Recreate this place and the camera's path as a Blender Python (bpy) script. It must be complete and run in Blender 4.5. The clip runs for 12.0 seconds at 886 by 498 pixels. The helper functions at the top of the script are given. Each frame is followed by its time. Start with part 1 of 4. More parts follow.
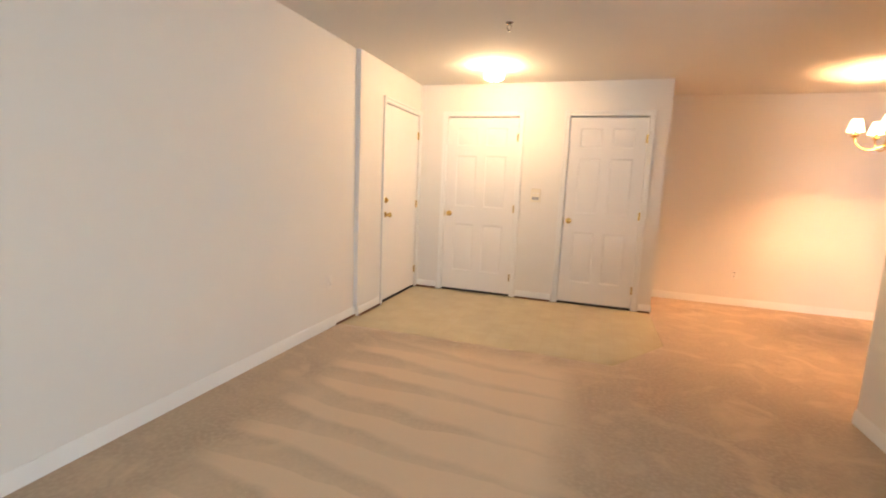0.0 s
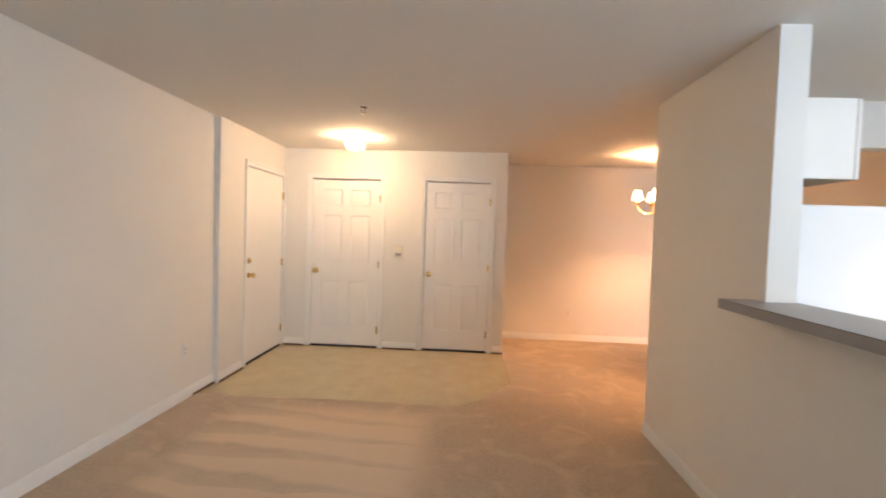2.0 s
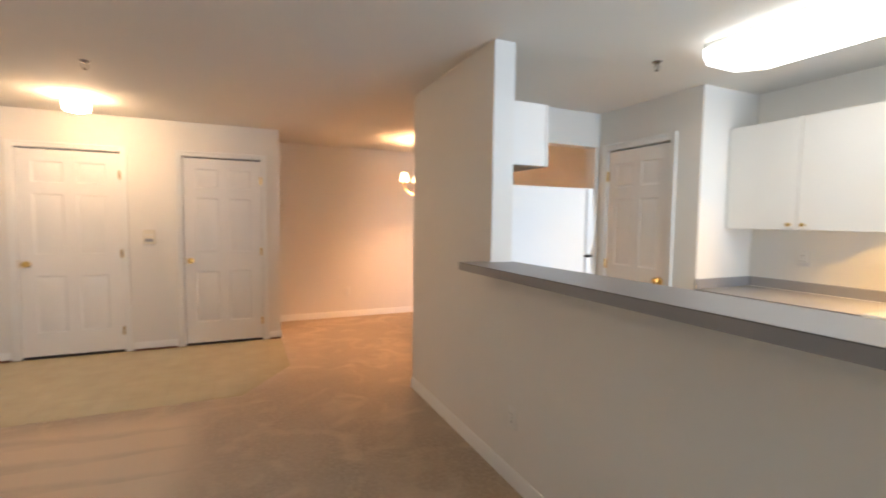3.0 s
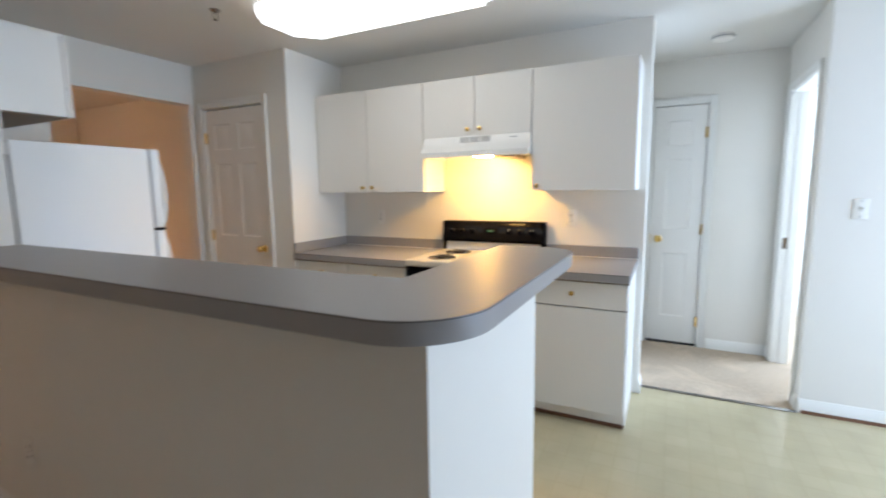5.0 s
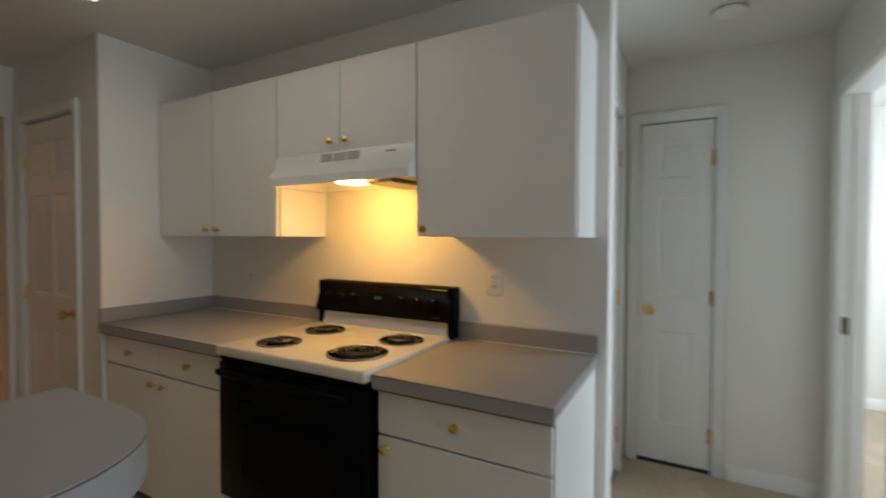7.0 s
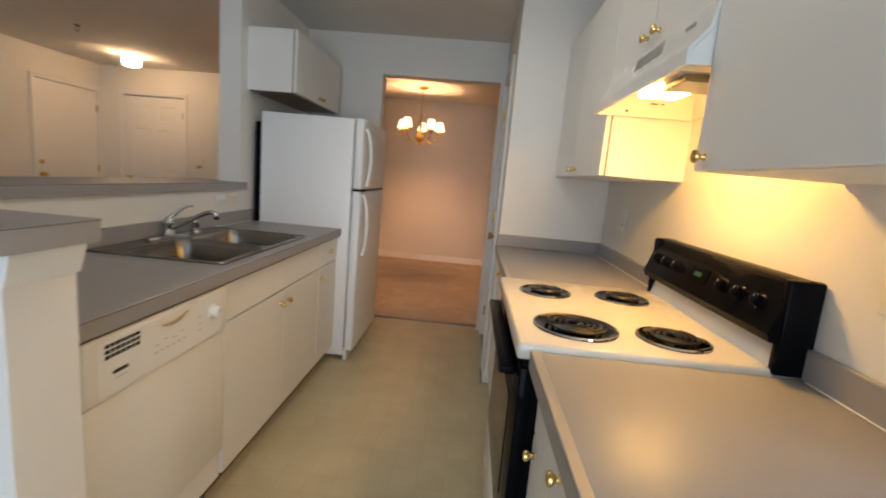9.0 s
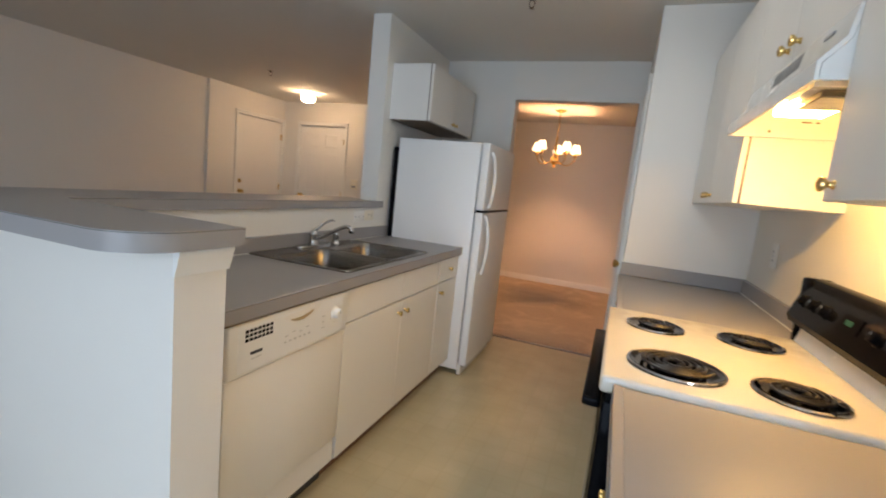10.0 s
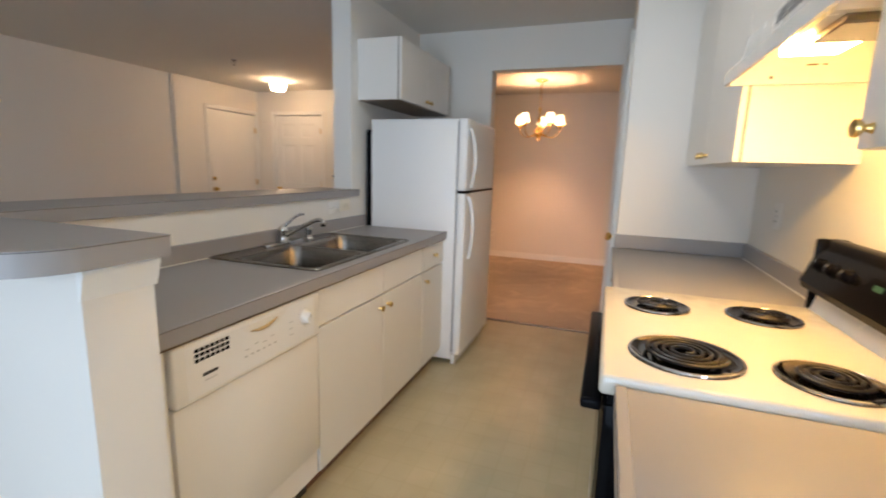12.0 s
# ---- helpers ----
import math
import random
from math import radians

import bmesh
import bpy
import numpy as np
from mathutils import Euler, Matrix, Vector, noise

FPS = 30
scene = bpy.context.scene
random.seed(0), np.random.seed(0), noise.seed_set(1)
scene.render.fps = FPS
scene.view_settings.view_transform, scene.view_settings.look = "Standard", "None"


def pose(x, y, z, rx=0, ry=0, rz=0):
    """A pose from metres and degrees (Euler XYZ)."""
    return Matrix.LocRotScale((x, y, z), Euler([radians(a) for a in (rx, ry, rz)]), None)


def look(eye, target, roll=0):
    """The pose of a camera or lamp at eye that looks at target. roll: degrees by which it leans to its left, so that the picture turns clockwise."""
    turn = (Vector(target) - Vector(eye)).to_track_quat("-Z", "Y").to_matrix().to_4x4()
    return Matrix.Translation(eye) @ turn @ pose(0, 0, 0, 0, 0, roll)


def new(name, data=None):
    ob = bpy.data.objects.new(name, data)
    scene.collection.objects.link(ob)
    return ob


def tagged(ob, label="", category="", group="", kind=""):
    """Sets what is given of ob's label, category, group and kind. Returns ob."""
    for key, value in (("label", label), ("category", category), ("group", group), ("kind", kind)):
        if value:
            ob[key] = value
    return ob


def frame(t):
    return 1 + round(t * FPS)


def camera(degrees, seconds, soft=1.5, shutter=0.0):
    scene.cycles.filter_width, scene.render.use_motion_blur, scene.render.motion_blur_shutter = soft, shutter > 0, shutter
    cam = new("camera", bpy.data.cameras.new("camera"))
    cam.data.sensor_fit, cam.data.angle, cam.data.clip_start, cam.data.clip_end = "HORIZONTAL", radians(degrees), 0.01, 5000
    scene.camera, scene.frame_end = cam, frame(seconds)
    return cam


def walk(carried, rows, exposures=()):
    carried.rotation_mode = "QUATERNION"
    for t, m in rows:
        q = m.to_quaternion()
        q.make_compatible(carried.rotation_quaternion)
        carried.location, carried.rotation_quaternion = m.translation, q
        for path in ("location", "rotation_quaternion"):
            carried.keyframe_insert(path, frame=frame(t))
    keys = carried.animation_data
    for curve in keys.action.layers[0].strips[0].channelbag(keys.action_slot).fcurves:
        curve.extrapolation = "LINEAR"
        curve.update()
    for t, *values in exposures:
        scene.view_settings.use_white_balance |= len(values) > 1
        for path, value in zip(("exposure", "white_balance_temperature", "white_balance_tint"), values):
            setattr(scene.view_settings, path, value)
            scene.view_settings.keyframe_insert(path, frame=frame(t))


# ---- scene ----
cam = camera(88.8, 12.0, soft=1.8, shutter=0.4)
PATH = [
    (0, (2.049, -5.175, 1.276), (1.43, -3.295, 0.99), 2.5),
    (0.5, (2.161, -5.145, 1.306), (1.684, -3.22, 1.052), 2.3),
    (1, (2.25, -5.22, 1.35), (1.855, -3.268, 1.159), 2.5),
    (1.5, (2.253, -5.347, 1.432), (1.96, -3.372, 1.325), 2.4),
    (2, (2.219, -5.45, 1.427), (2.121, -3.454, 1.359), 1.9),
    (2.5, (2.254, -5.442, 1.398), (2.59, -3.472, 1.309), 1.6),
    (3, (2.286, -5.57, 1.4), (3.101, -3.748, 1.274), 0.7),
    (3.2, (2.3, -5.622, 1.378), (3.26, -3.872, 1.248), 0.6),
    (4.8, (2.739, -5.807, 1.398), (4.414, -4.748, 1.132), -0.4),
    (5, (2.822, -5.836, 1.378), (4.592, -4.943, 1.118), -0.7),
    (5.5, (3.074, -5.842, 1.38), (4.981, -5.274, 1.174), -0.8),
    (6, (3.424, -5.912, 1.35), (5.391, -5.568, 1.232), 0.0),
    (6.5, (3.785, -6.030, 1.346), (5.721, -5.541, 1.248), -0.2),
    (7, (4.186, -5.976, 1.362), (5.934, -5.005, 1.312), 0.2),
    (7.2, (4.305, -5.985, 1.364), (5.904, -4.784, 1.339), 1.2),
    (8.8, (5.155, -6.051, 1.307), (5.195, -4.074, 1.01), 4.7),
    (9, (5.184, -6.103, 1.303), (5.078, -4.13, 0.992), 5.0),
    (9.5, (5.254, -6.189, 1.302), (4.853, -4.257, 0.978), 5.9),
    (10, (5.315, -6.125, 1.319), (4.614, -4.272, 1.043), 6.0),
    (10.5, (5.391, -5.966, 1.299), (4.442, -4.216, 1.107), 4.8),
    (11, (5.398, -5.925, 1.302), (4.369, -4.212, 1.045), 4.2),
    (11.5, (5.391, -5.917, 1.309), (4.392, -4.214, 0.992), 2.4),
    (12, (5.313, -5.944, 1.317), (4.648, -4.091, 0.967), 1.7),
]
EXPOSURE = [
    (0, 1.36, 6650, 10), (1.5, 1.20, 6350, 10), (2.5, 1.04, 6250, 10), (3.2, 0.90, 6300, 10), (4.8, 0.36, 6100, 10), (5.5, 0.03, 6200, 10), (6.0, -0.40, 6450, 10),
    (6.5, -1.12, 6850, 10), (7.2, -1.03, 7050, 10), (8.8, -0.25, 6700, 10), (9.5, -0.21, 6550, 10), (10.5, 0.03, 6250, 10), (12, 0.14, 6250, 10),
]
walk(cam, [(t, look(eye, target, roll)) for t, eye, target, roll in PATH], EXPOSURE)

# ---- light ----
CEIL = 2.41
world = bpy.data.worlds.new("world")
scene.world = world
world.use_nodes = True
wn, wl = world.node_tree.nodes, world.node_tree.links
sky = wn.new("ShaderNodeTexSky")
sky.sky_type, sky.sun_disc = "NISHITA", False
sky.sun_elevation, sky.sun_rotation = radians(48), radians(200)
wl.new(sky.outputs[0], wn["Background"].inputs[0])
wn["Background"].inputs[1].default_value = 0.08


def lamp(name, kind, m, watts, colour, size=0.1, size_y=None):
    data = bpy.data.lights.new(name, kind)
    data.energy, data.color = watts, colour
    if kind == "AREA":
        data.shape, data.size, data.size_y = "RECTANGLE", size, size_y or size
    else:
        data.shadow_soft_size = size
    ob = new(name, data)
    ob.matrix_basis = m
    return ob


DAY = (0.63, 0.78, 1.0)
lamp("daylight_nook", "AREA", pose(5.0, -8.42, 1.15, 90, 0, 0), 72, DAY, 1.7, 1.95)
lamp("daylight_living", "AREA", pose(1.7, -8.42, 1.15, 90, 0, 0), 1.0, DAY, 1.9, 1.95)
lamp("daylight_bedroom", "AREA", pose(7.75, -8.5, 1.4, 90, 0, 0), 125, DAY, 1.3, 1.3)
lamp("kitchen_tube", "AREA", pose(4.89, -4.38, 2.285), 3.2, (1.0, 0.97, 0.90), 0.34, 1.15)


# ---- materials ----
def material(name, colour, rough=0.5, metal=0.0, grain=(), vary=0.0, vary_size=1.0, bump=0.0, bump_size=300.0, coat=0.0, spec=0.5, even=False):
    """A surface whose colour wanders at two scales and that has a fine relief. grain: another colour, its scale and share."""
    mat = bpy.data.materials.new(name)
    mat.use_nodes = True
    n, l = mat.node_tree.nodes, mat.node_tree.links
    bsdf = n["Principled BSDF"]
    bsdf.inputs["Roughness"].default_value, bsdf.inputs["Metallic"].default_value = rough, metal
    bsdf.inputs["Coat Weight"].default_value = coat
    bsdf.inputs["Specular IOR Level"].default_value = spec
    where = n.new("ShaderNodeTexCoord").outputs["Object"]
    col = n.new("ShaderNodeRGB").outputs[0]
    col.default_value = (*colour, 1)

    def noise_tex(scale, detail=4.0):
        tex = n.new("ShaderNodeTexNoise")
        tex.inputs["Scale"].default_value, tex.inputs["Detail"].default_value = scale, detail
        l.new(where, tex.inputs["Vector"])
        return tex.outputs["Fac"]

    def mixed(fac, a, b, kind="MIX"):
        mix = n.new("ShaderNodeMix")
        mix.data_type, mix.blend_type = "RGBA", kind
        l.new(fac, mix.inputs[0]) if hasattr(fac, "node") else None
        l.new(a, mix.inputs["A"])
        if hasattr(b, "node"):
            l.new(b, mix.inputs["B"])
        else:
            mix.inputs["B"].default_value = (*b, 1)
        return mix.outputs["Result"]

    def ramp(fac, lo, hi, a=0.0, b=1.0):
        r = n.new("ShaderNodeMapRange")
        for key, value in zip(("From Min", "From Max", "To Min", "To Max"), (lo, hi, a, b)):
            r.inputs[key].default_value = value
        l.new(fac, r.inputs["Value"])
        return r.outputs["Result"]

    if vary:
        col = mixed(ramp(noise_tex(vary_size), 0.3, 0.7, 0, 1), col, [c * (1 - vary) for c in colour])
        if not even:
            col = mixed(ramp(noise_tex(vary_size * 9, 2), 0.35, 0.65, 0, vary * 2), col, [min(1, c * (1 + vary)) for c in colour])
    if grain:
        other, scale, share = grain
        col = mixed(ramp(noise_tex(scale, 2), 0.5 - 0.3 * share, 0.8 - 0.3 * share), col, other)
    l.new(col, bsdf.inputs["Base Color"])
    if (vary or grain) and not even:
        l.new(ramp(noise_tex(vary_size * 5), 0.3, 0.7, max(0, rough - 0.06), min(1, rough + 0.06)), bsdf.inputs["Roughness"])
    if bump:
        b = n.new("ShaderNodeBump")
        b.inputs["Strength"].default_value, b.inputs["Distance"].default_value = bump, 0.004
        l.new(noise_tex(bump_size), b.inputs["Height"])
        l.new(b.outputs[0], bsdf.inputs["Normal"])
    return mat


def glow(name, colour, strength, base=(0.85, 0.82, 0.75)):
    mat = bpy.data.materials.new(name)
    mat.use_nodes = True
    bsdf = mat.node_tree.nodes["Principled BSDF"]
    bsdf.inputs["Base Color"].default_value = (*base, 1)
    bsdf.inputs["Emission Color"].default_value = (*colour, 1)
    bsdf.inputs["Emission Strength"].default_value = strength
    return mat


def carpet_material(name, pile, tip, strokes):
    """Cut pile: tufts, trodden patches and the wedge-shaped strokes that a vacuum leaves in a stretch of floor (x0, x1, y0, y1)."""
    mat = material(name, pile, 0.95, vary=0.16, vary_size=2.2, grain=(tip, 45.0, 0.3), bump=0.3, bump_size=260.0, spec=0.1, even=True)
    n, l = mat.node_tree.nodes, mat.node_tree.links
    bsdf = n["Principled BSDF"]
    bsdf.inputs["Sheen Weight"].default_value = 0.2
    bsdf.inputs["Sheen Roughness"].default_value = 0.6
    before = bsdf.inputs["Base Color"].links[0].from_socket
    # paler scuffs where the pile was brushed the other way
    scuff = n.new("ShaderNodeTexNoise")
    scuff.inputs["Scale"].default_value, scuff.inputs["Detail"].default_value, scuff.inputs["Distortion"].default_value = 2.6, 5, 1.4
    l.new(n["Texture Coordinate"].outputs["Object"], scuff.inputs["Vector"])
    share = n.new("ShaderNodeMapRange")
    for key, value in zip(("From Min", "From Max", "To Min", "To Max"), (0.50, 0.68, 0.0, 0.75)):
        share.inputs[key].default_value = value
    l.new(scuff.outputs["Fac"], share.inputs["Value"])
    pale = n.new("ShaderNodeMix")
    pale.data_type = "RGBA"
    l.new(share.outputs["Result"], pale.inputs[0])
    l.new(before, pale.inputs["A"])
    pale.inputs["B"].default_value = (*[min(1, c * 1.28) for c in pile], 1)
    before = pale.outputs["Result"]
    where = n.new("ShaderNodeTexCoord").outputs["Object"]
    wobble = n.new("ShaderNodeTexNoise")
    wobble.inputs["Scale"].default_value, wobble.inputs["Detail"].default_value = 1.7, 3
    l.new(where, wobble.inputs["Vector"])
    apart = n.new("ShaderNodeSeparateXYZ")
    l.new(where, apart.inputs[0])

    def calc(kind, a, b=0.0, c=None):
        node = n.new("ShaderNodeMath")
        node.operation = kind
        for socket, value in zip(node.inputs, (a, b, c)):
            if hasattr(value, "node"):
                l.new(value, socket)
            elif value is not None:
                socket.default_value = value
        return node.outputs[0]

    def band(value, lo, hi, soft):
        up = n.new("ShaderNodeMapRange")
        up.interpolation_type = "SMOOTHSTEP"
        up.inputs["From Min"].default_value, up.inputs["From Max"].default_value = lo - soft, lo + soft
        down = n.new("ShaderNodeMapRange")
        down.interpolation_type = "SMOOTHSTEP"
        down.inputs["From Min"].default_value, down.inputs["From Max"].default_value = hi - soft, hi + soft
        down.inputs["To Min"].default_value, down.inputs["To Max"].default_value = 1, 0
        l.new(value, up.inputs["Value"])
        l.new(value, down.inputs["Value"])
        return calc("MULTIPLY", up.outputs[0], down.outputs[0])

    x0, x1, y0, y1 = strokes
    shake = calc("MULTIPLY_ADD", wobble.outputs["Fac"], 0.18, -0.09)
    y = calc("ADD", apart.outputs["Y"], shake)
    x = calc("ADD", apart.outputs["X"], shake)
    saw = calc("FRACT", calc("MULTIPLY_ADD", y, 3.3, calc("MULTIPLY", x, 0.12)))
    reach = n.new("ShaderNodeMapRange")
    for key, value in zip(("From Min", "From Max", "To Min", "To Max"), (x0, x1, 0.75, 0.12)):
        reach.inputs[key].default_value = value
    l.new(x, reach.inputs["Value"])
    edge = calc("MINIMUM", calc("MAXIMUM", calc("MULTIPLY", calc("SUBTRACT", reach.outputs[0], saw), 6.0), 0.0), 1.0)
    dark = calc("MULTIPLY", edge, calc("MULTIPLY_ADD", saw, 0.9, 0.35))
    inside = calc("MULTIPLY", band(x, x0, x1, 0.14), band(y, y0, y1, 0.16))
    fac = calc("MULTIPLY", inside, calc("SUBTRACT", 1.0, dark))
    mix = n.new("ShaderNodeMix")
    mix.data_type = "RGBA"
    l.new(calc("MULTIPLY", fac, 0.92), mix.inputs[0])
    l.new(before, mix.inputs["A"])
    mix.inputs["B"].default_value = (*[min(1, c * 1.50) for c in pile], 1)
    l.new(mix.outputs["Result"], bsdf.inputs["Base Color"])
    return mat


WALL = material("wall_paint", (0.78, 0.75, 0.69), 0.62, vary=0.025, vary_size=0.9, bump=0.10, bump_size=170)
CEILING = material("ceiling_paint", (0.72, 0.70, 0.655), 0.85, vary=0.02, vary_size=0.8, bump=0.2, bump_size=120)
TRIM = material("trim_paint", (0.82, 0.81, 0.77), 0.38, vary=0.02, vary_size=3, bump=0.03, bump_size=60)
DOOR = material("door_paint", (0.82, 0.80, 0.76), 0.40, vary=0.02, vary_size=2, bump=0.05, bump_size=90)
CARPET = carpet_material("carpet", (0.45, 0.345, 0.235), (0.485, 0.375, 0.26), (0.45, 1.98, -7.5, -1.95))
VINYL = material("vinyl_floor", (0.54, 0.465, 0.295), 0.27, vary=0.10, vary_size=5.0, bump=0.04, bump_size=16, even=True)
LAMINATE = material("laminate", (0.305, 0.288, 0.280), 0.42, vary=0.05, vary_size=1.6, even=True)
CABINET = material("cabinet_white", (0.78, 0.76, 0.715), 0.42, vary=0.015, vary_size=3, bump=0.03, bump_size=200)
CREAM = material("cabinet_cream", (0.79, 0.755, 0.68), 0.42, vary=0.015, vary_size=3, bump=0.03, bump_size=200)
ENAMEL = material("white_enamel", (0.80, 0.79, 0.75), 0.22, vary=0.01, vary_size=3)
FRIDGE_WHITE = material("appliance_white", (0.80, 0.80, 0.79), 0.35, vary=0.01, vary_size=3, bump=0.12, bump_size=260)
IVORY = material("ivory_plastic", (0.78, 0.72, 0.58), 0.35)
PLATE = material("switch_plastic", (0.80, 0.78, 0.73), 0.35)
BRASS = material("brass", (0.78, 0.55, 0.20), 0.22, 1.0, vary=0.08, vary_size=20)
CHROME = material("chrome", (0.50, 0.49, 0.48), 0.12, 1.0)
STEEL = material("brushed_steel", (0.27, 0.25, 0.225), 0.27, 1.0, vary=0.06, vary_size=3, even=True)
BLACK = material("black_enamel", (0.004, 0.004, 0.005), 0.09, vary=0.05, vary_size=8, spec=0.035)
BLACK_MATT = material("black_plastic", (0.004, 0.004, 0.005), 0.22, spec=0.045)
COIL = material("burner_coil", (0.014, 0.013, 0.013), 0.32, 0.2)
# red-brown that stands in for shade in the gaps along the floor
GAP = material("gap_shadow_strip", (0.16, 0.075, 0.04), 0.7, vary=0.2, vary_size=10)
DARK = material("dark_cavity", (0.03, 0.028, 0.026), 0.8)
# the faint squares pressed into the vinyl
vn, vl = VINYL.node_tree.nodes, VINYL.node_tree.links
tiles = vn.new("ShaderNodeTexBrick")
tiles.offset, tiles.squash = 0.0, 1.0
for key, value in (("Scale", 1.0), ("Mortar Size", 0.006), ("Mortar Smooth", 0.6), ("Brick Width", 0.115), ("Row Height", 0.115), ("Bias", 0.0)):
    tiles.inputs[key].default_value = value
tiles.inputs["Color1"].default_value, tiles.inputs["Color2"].default_value, tiles.inputs["Mortar"].default_value = (1, 1, 1, 1), (0.965, 0.965, 0.955, 1), (0.95, 0.945, 0.93, 1)
vl.new(vn["Texture Coordinate"].outputs["Object"], tiles.inputs["Vector"])
tint = vn.new("ShaderNodeMix")
tint.data_type, tint.blend_type = "RGBA", "MULTIPLY"
tint.inputs[0].default_value = 1.0
vl.new(vn["Principled BSDF"].inputs["Base Color"].links[0].from_socket, tint.inputs["A"])
vl.new(tiles.outputs["Color"], tint.inputs["B"])
vl.new(tint.outputs["Result"], vn["Principled BSDF"].inputs["Base Color"])
SEAM = material("laminate_seam", (0.10, 0.088, 0.082), 0.5)
PAN = material("drip_pan_chrome", (0.12, 0.10, 0.08), 0.10, 1.0)
SLOT = material("vent_slot", (0.20, 0.20, 0.20), 0.6)
# brown of small fittings, also used as painted shade in narrow gaps
BROWN = material("brown_and_gap_shade", (0.13, 0.08, 0.04), 0.35)
TAN = material("latch_tan", (0.42, 0.30, 0.14), 0.4)
PRINT = material("pale_print", (0.55, 0.53, 0.48), 0.5)
COOKTOP = material("almond_enamel", (0.66, 0.615, 0.525), 0.20, vary=0.01, vary_size=3)
GREY = material("grey_print", (0.33, 0.33, 0.33), 0.5)
OAK = material("raw_particle_board", (0.30, 0.21, 0.12), 0.7, vary=0.12, vary_size=12)


# ---- building tools ----
def box(bm, x0, x1, y0, y1, z0, z1, bevel=0.0, segments=2):
    made = bmesh.ops.create_cube(bm, size=1.0)["verts"]
    for v in made:
        v.co = Vector(((x0 + x1) / 2 + v.co.x * (x1 - x0), (y0 + y1) / 2 + v.co.y * (y1 - y0), (z0 + z1) / 2 + v.co.z * (z1 - z0)))
    if bevel:
        edges = list({e for v in made for e in v.link_edges})
        bmesh.ops.bevel(bm, geom=edges, offset=bevel, segments=segments, affect="EDGES", profile=0.5)
    return bm


def boxed(x0, x1, y0, y1, z0, z1, bevel=0.0, segments=2):
    return box(bmesh.new(), x0, x1, y0, y1, z0, z1, bevel, segments)


def rod(bm, a, b, r, r2=None, segments=16):
    a, b = Vector(a), Vector(b)
    m = Matrix.Translation((a + b) / 2) @ (b - a).to_track_quat("Z", "Y").to_matrix().to_4x4()
    bmesh.ops.create_cone(bm, cap_ends=True, segments=segments, radius1=r, radius2=r if r2 is None else r2, depth=(b - a).length, matrix=m)
    return bm


def lathe(bm, profile, m=None, segments=24):
    """Turns (radius, height) pairs round the z axis."""
    m = m or Matrix()
    rings = []
    for r, z in profile:
        r = max(r, 1e-4)
        rings.append([bm.verts.new(m @ Vector((r * math.cos(2 * math.pi * i / segments), r * math.sin(2 * math.pi * i / segments), z))) for i in range(segments)])
    for low, high in zip(rings, rings[1:]):
        for i in range(segments):
            bm.faces.new((low[i], low[(i + 1) % segments], high[(i + 1) % segments], high[i]))
    bm.faces.new(rings[-1])
    bm.faces.new(rings[0][::-1])
    return bm


def tube(bm, points, r, segments=10, closed=False):
    """A round bar along points."""
    points = [Vector(p) for p in points]
    rings, last = [], None
    count = len(points)
    for i, p in enumerate(points):
        a = points[i - 1] if i or closed else p
        b = points[(i + 1) % count] if i + 1 < count or closed else p
        q = (b - a).normalized()
        side = q.orthogonal().normalized() if last is None else (last - q * last.dot(q)).normalized()
        last = side
        up = q.cross(side)
        rr = r[i] if isinstance(r, (list, tuple)) else r
        rings.append([bm.verts.new(p + (side * math.cos(2 * math.pi * k / segments) + up * math.sin(2 * math.pi * k / segments)) * rr) for k in range(segments)])
    pairs = list(zip(rings, rings[1:])) + ([(rings[-1], rings[0])] if closed else [])
    for low, high in pairs:
        for k in range(segments):
            bm.faces.new((low[k], low[(k + 1) % segments], high[(k + 1) % segments], high[k]))
    if not closed:
        bm.faces.new(rings[0][::-1])
        bm.faces.new(rings[-1])
    return bm


def prism(bm, outline, z0, z1, m=None, bevel=0.0):
    """An outline in x and y, drawn anticlockwise, raised from z0 to z1."""
    m = m or Matrix()
    low = [bm.verts.new(m @ Vector((x, y, z0))) for x, y in outline]
    high = [bm.verts.new(m @ Vector((x, y, z1))) for x, y in outline]
    k = len(outline)
    bm.faces.new(low[::-1])
    top = bm.faces.new(high)
    for i in range(k):
        bm.faces.new((low[i], low[(i + 1) % k], high[(i + 1) % k], high[i]))
    if bevel:
        bmesh.ops.bevel(bm, geom=list(top.edges), offset=bevel, segments=2, affect="EDGES", profile=0.5)
    return bm


def rounded(x0, x1, y0, y1, radii, steps=8):
    """The outline of a rectangle with corners of the given radii: low-left, low-right, high-right, high-left."""
    out = []
    for (cx, cy, sx, sy), r, start in zip(((x0, y0, 1, 1), (x1, y0, -1, 1), (x1, y1, -1, -1), (x0, y1, 1, -1)), radii, (180, 270, 0, 90)):
        if r <= 0:
            out.append((cx, cy))
            continue
        for i in range(steps + 1):
            a = radians(start + 90 * i / steps)
            out.append((cx + sx * r + r * math.cos(a), cy + sy * r + r * math.sin(a)))
    return out


def mesh_of(name, bm, mat, smooth=True):
    bmesh.ops.recalc_face_normals(bm, faces=bm.faces)
    data = bpy.data.meshes.new(name)
    bm.to_mesh(data)
    bm.free()
    data.materials.append(mat)
    if smooth:
        data.shade_smooth()
        data.set_sharp_from_angle(angle=radians(38))
    return data


def part(name, bm, mat, parent, label=""):
    """One mesh object under a thing or a part."""
    ob = new(name, mesh_of(name, bm, mat))
    ob.parent = parent
    return tagged(ob, label)


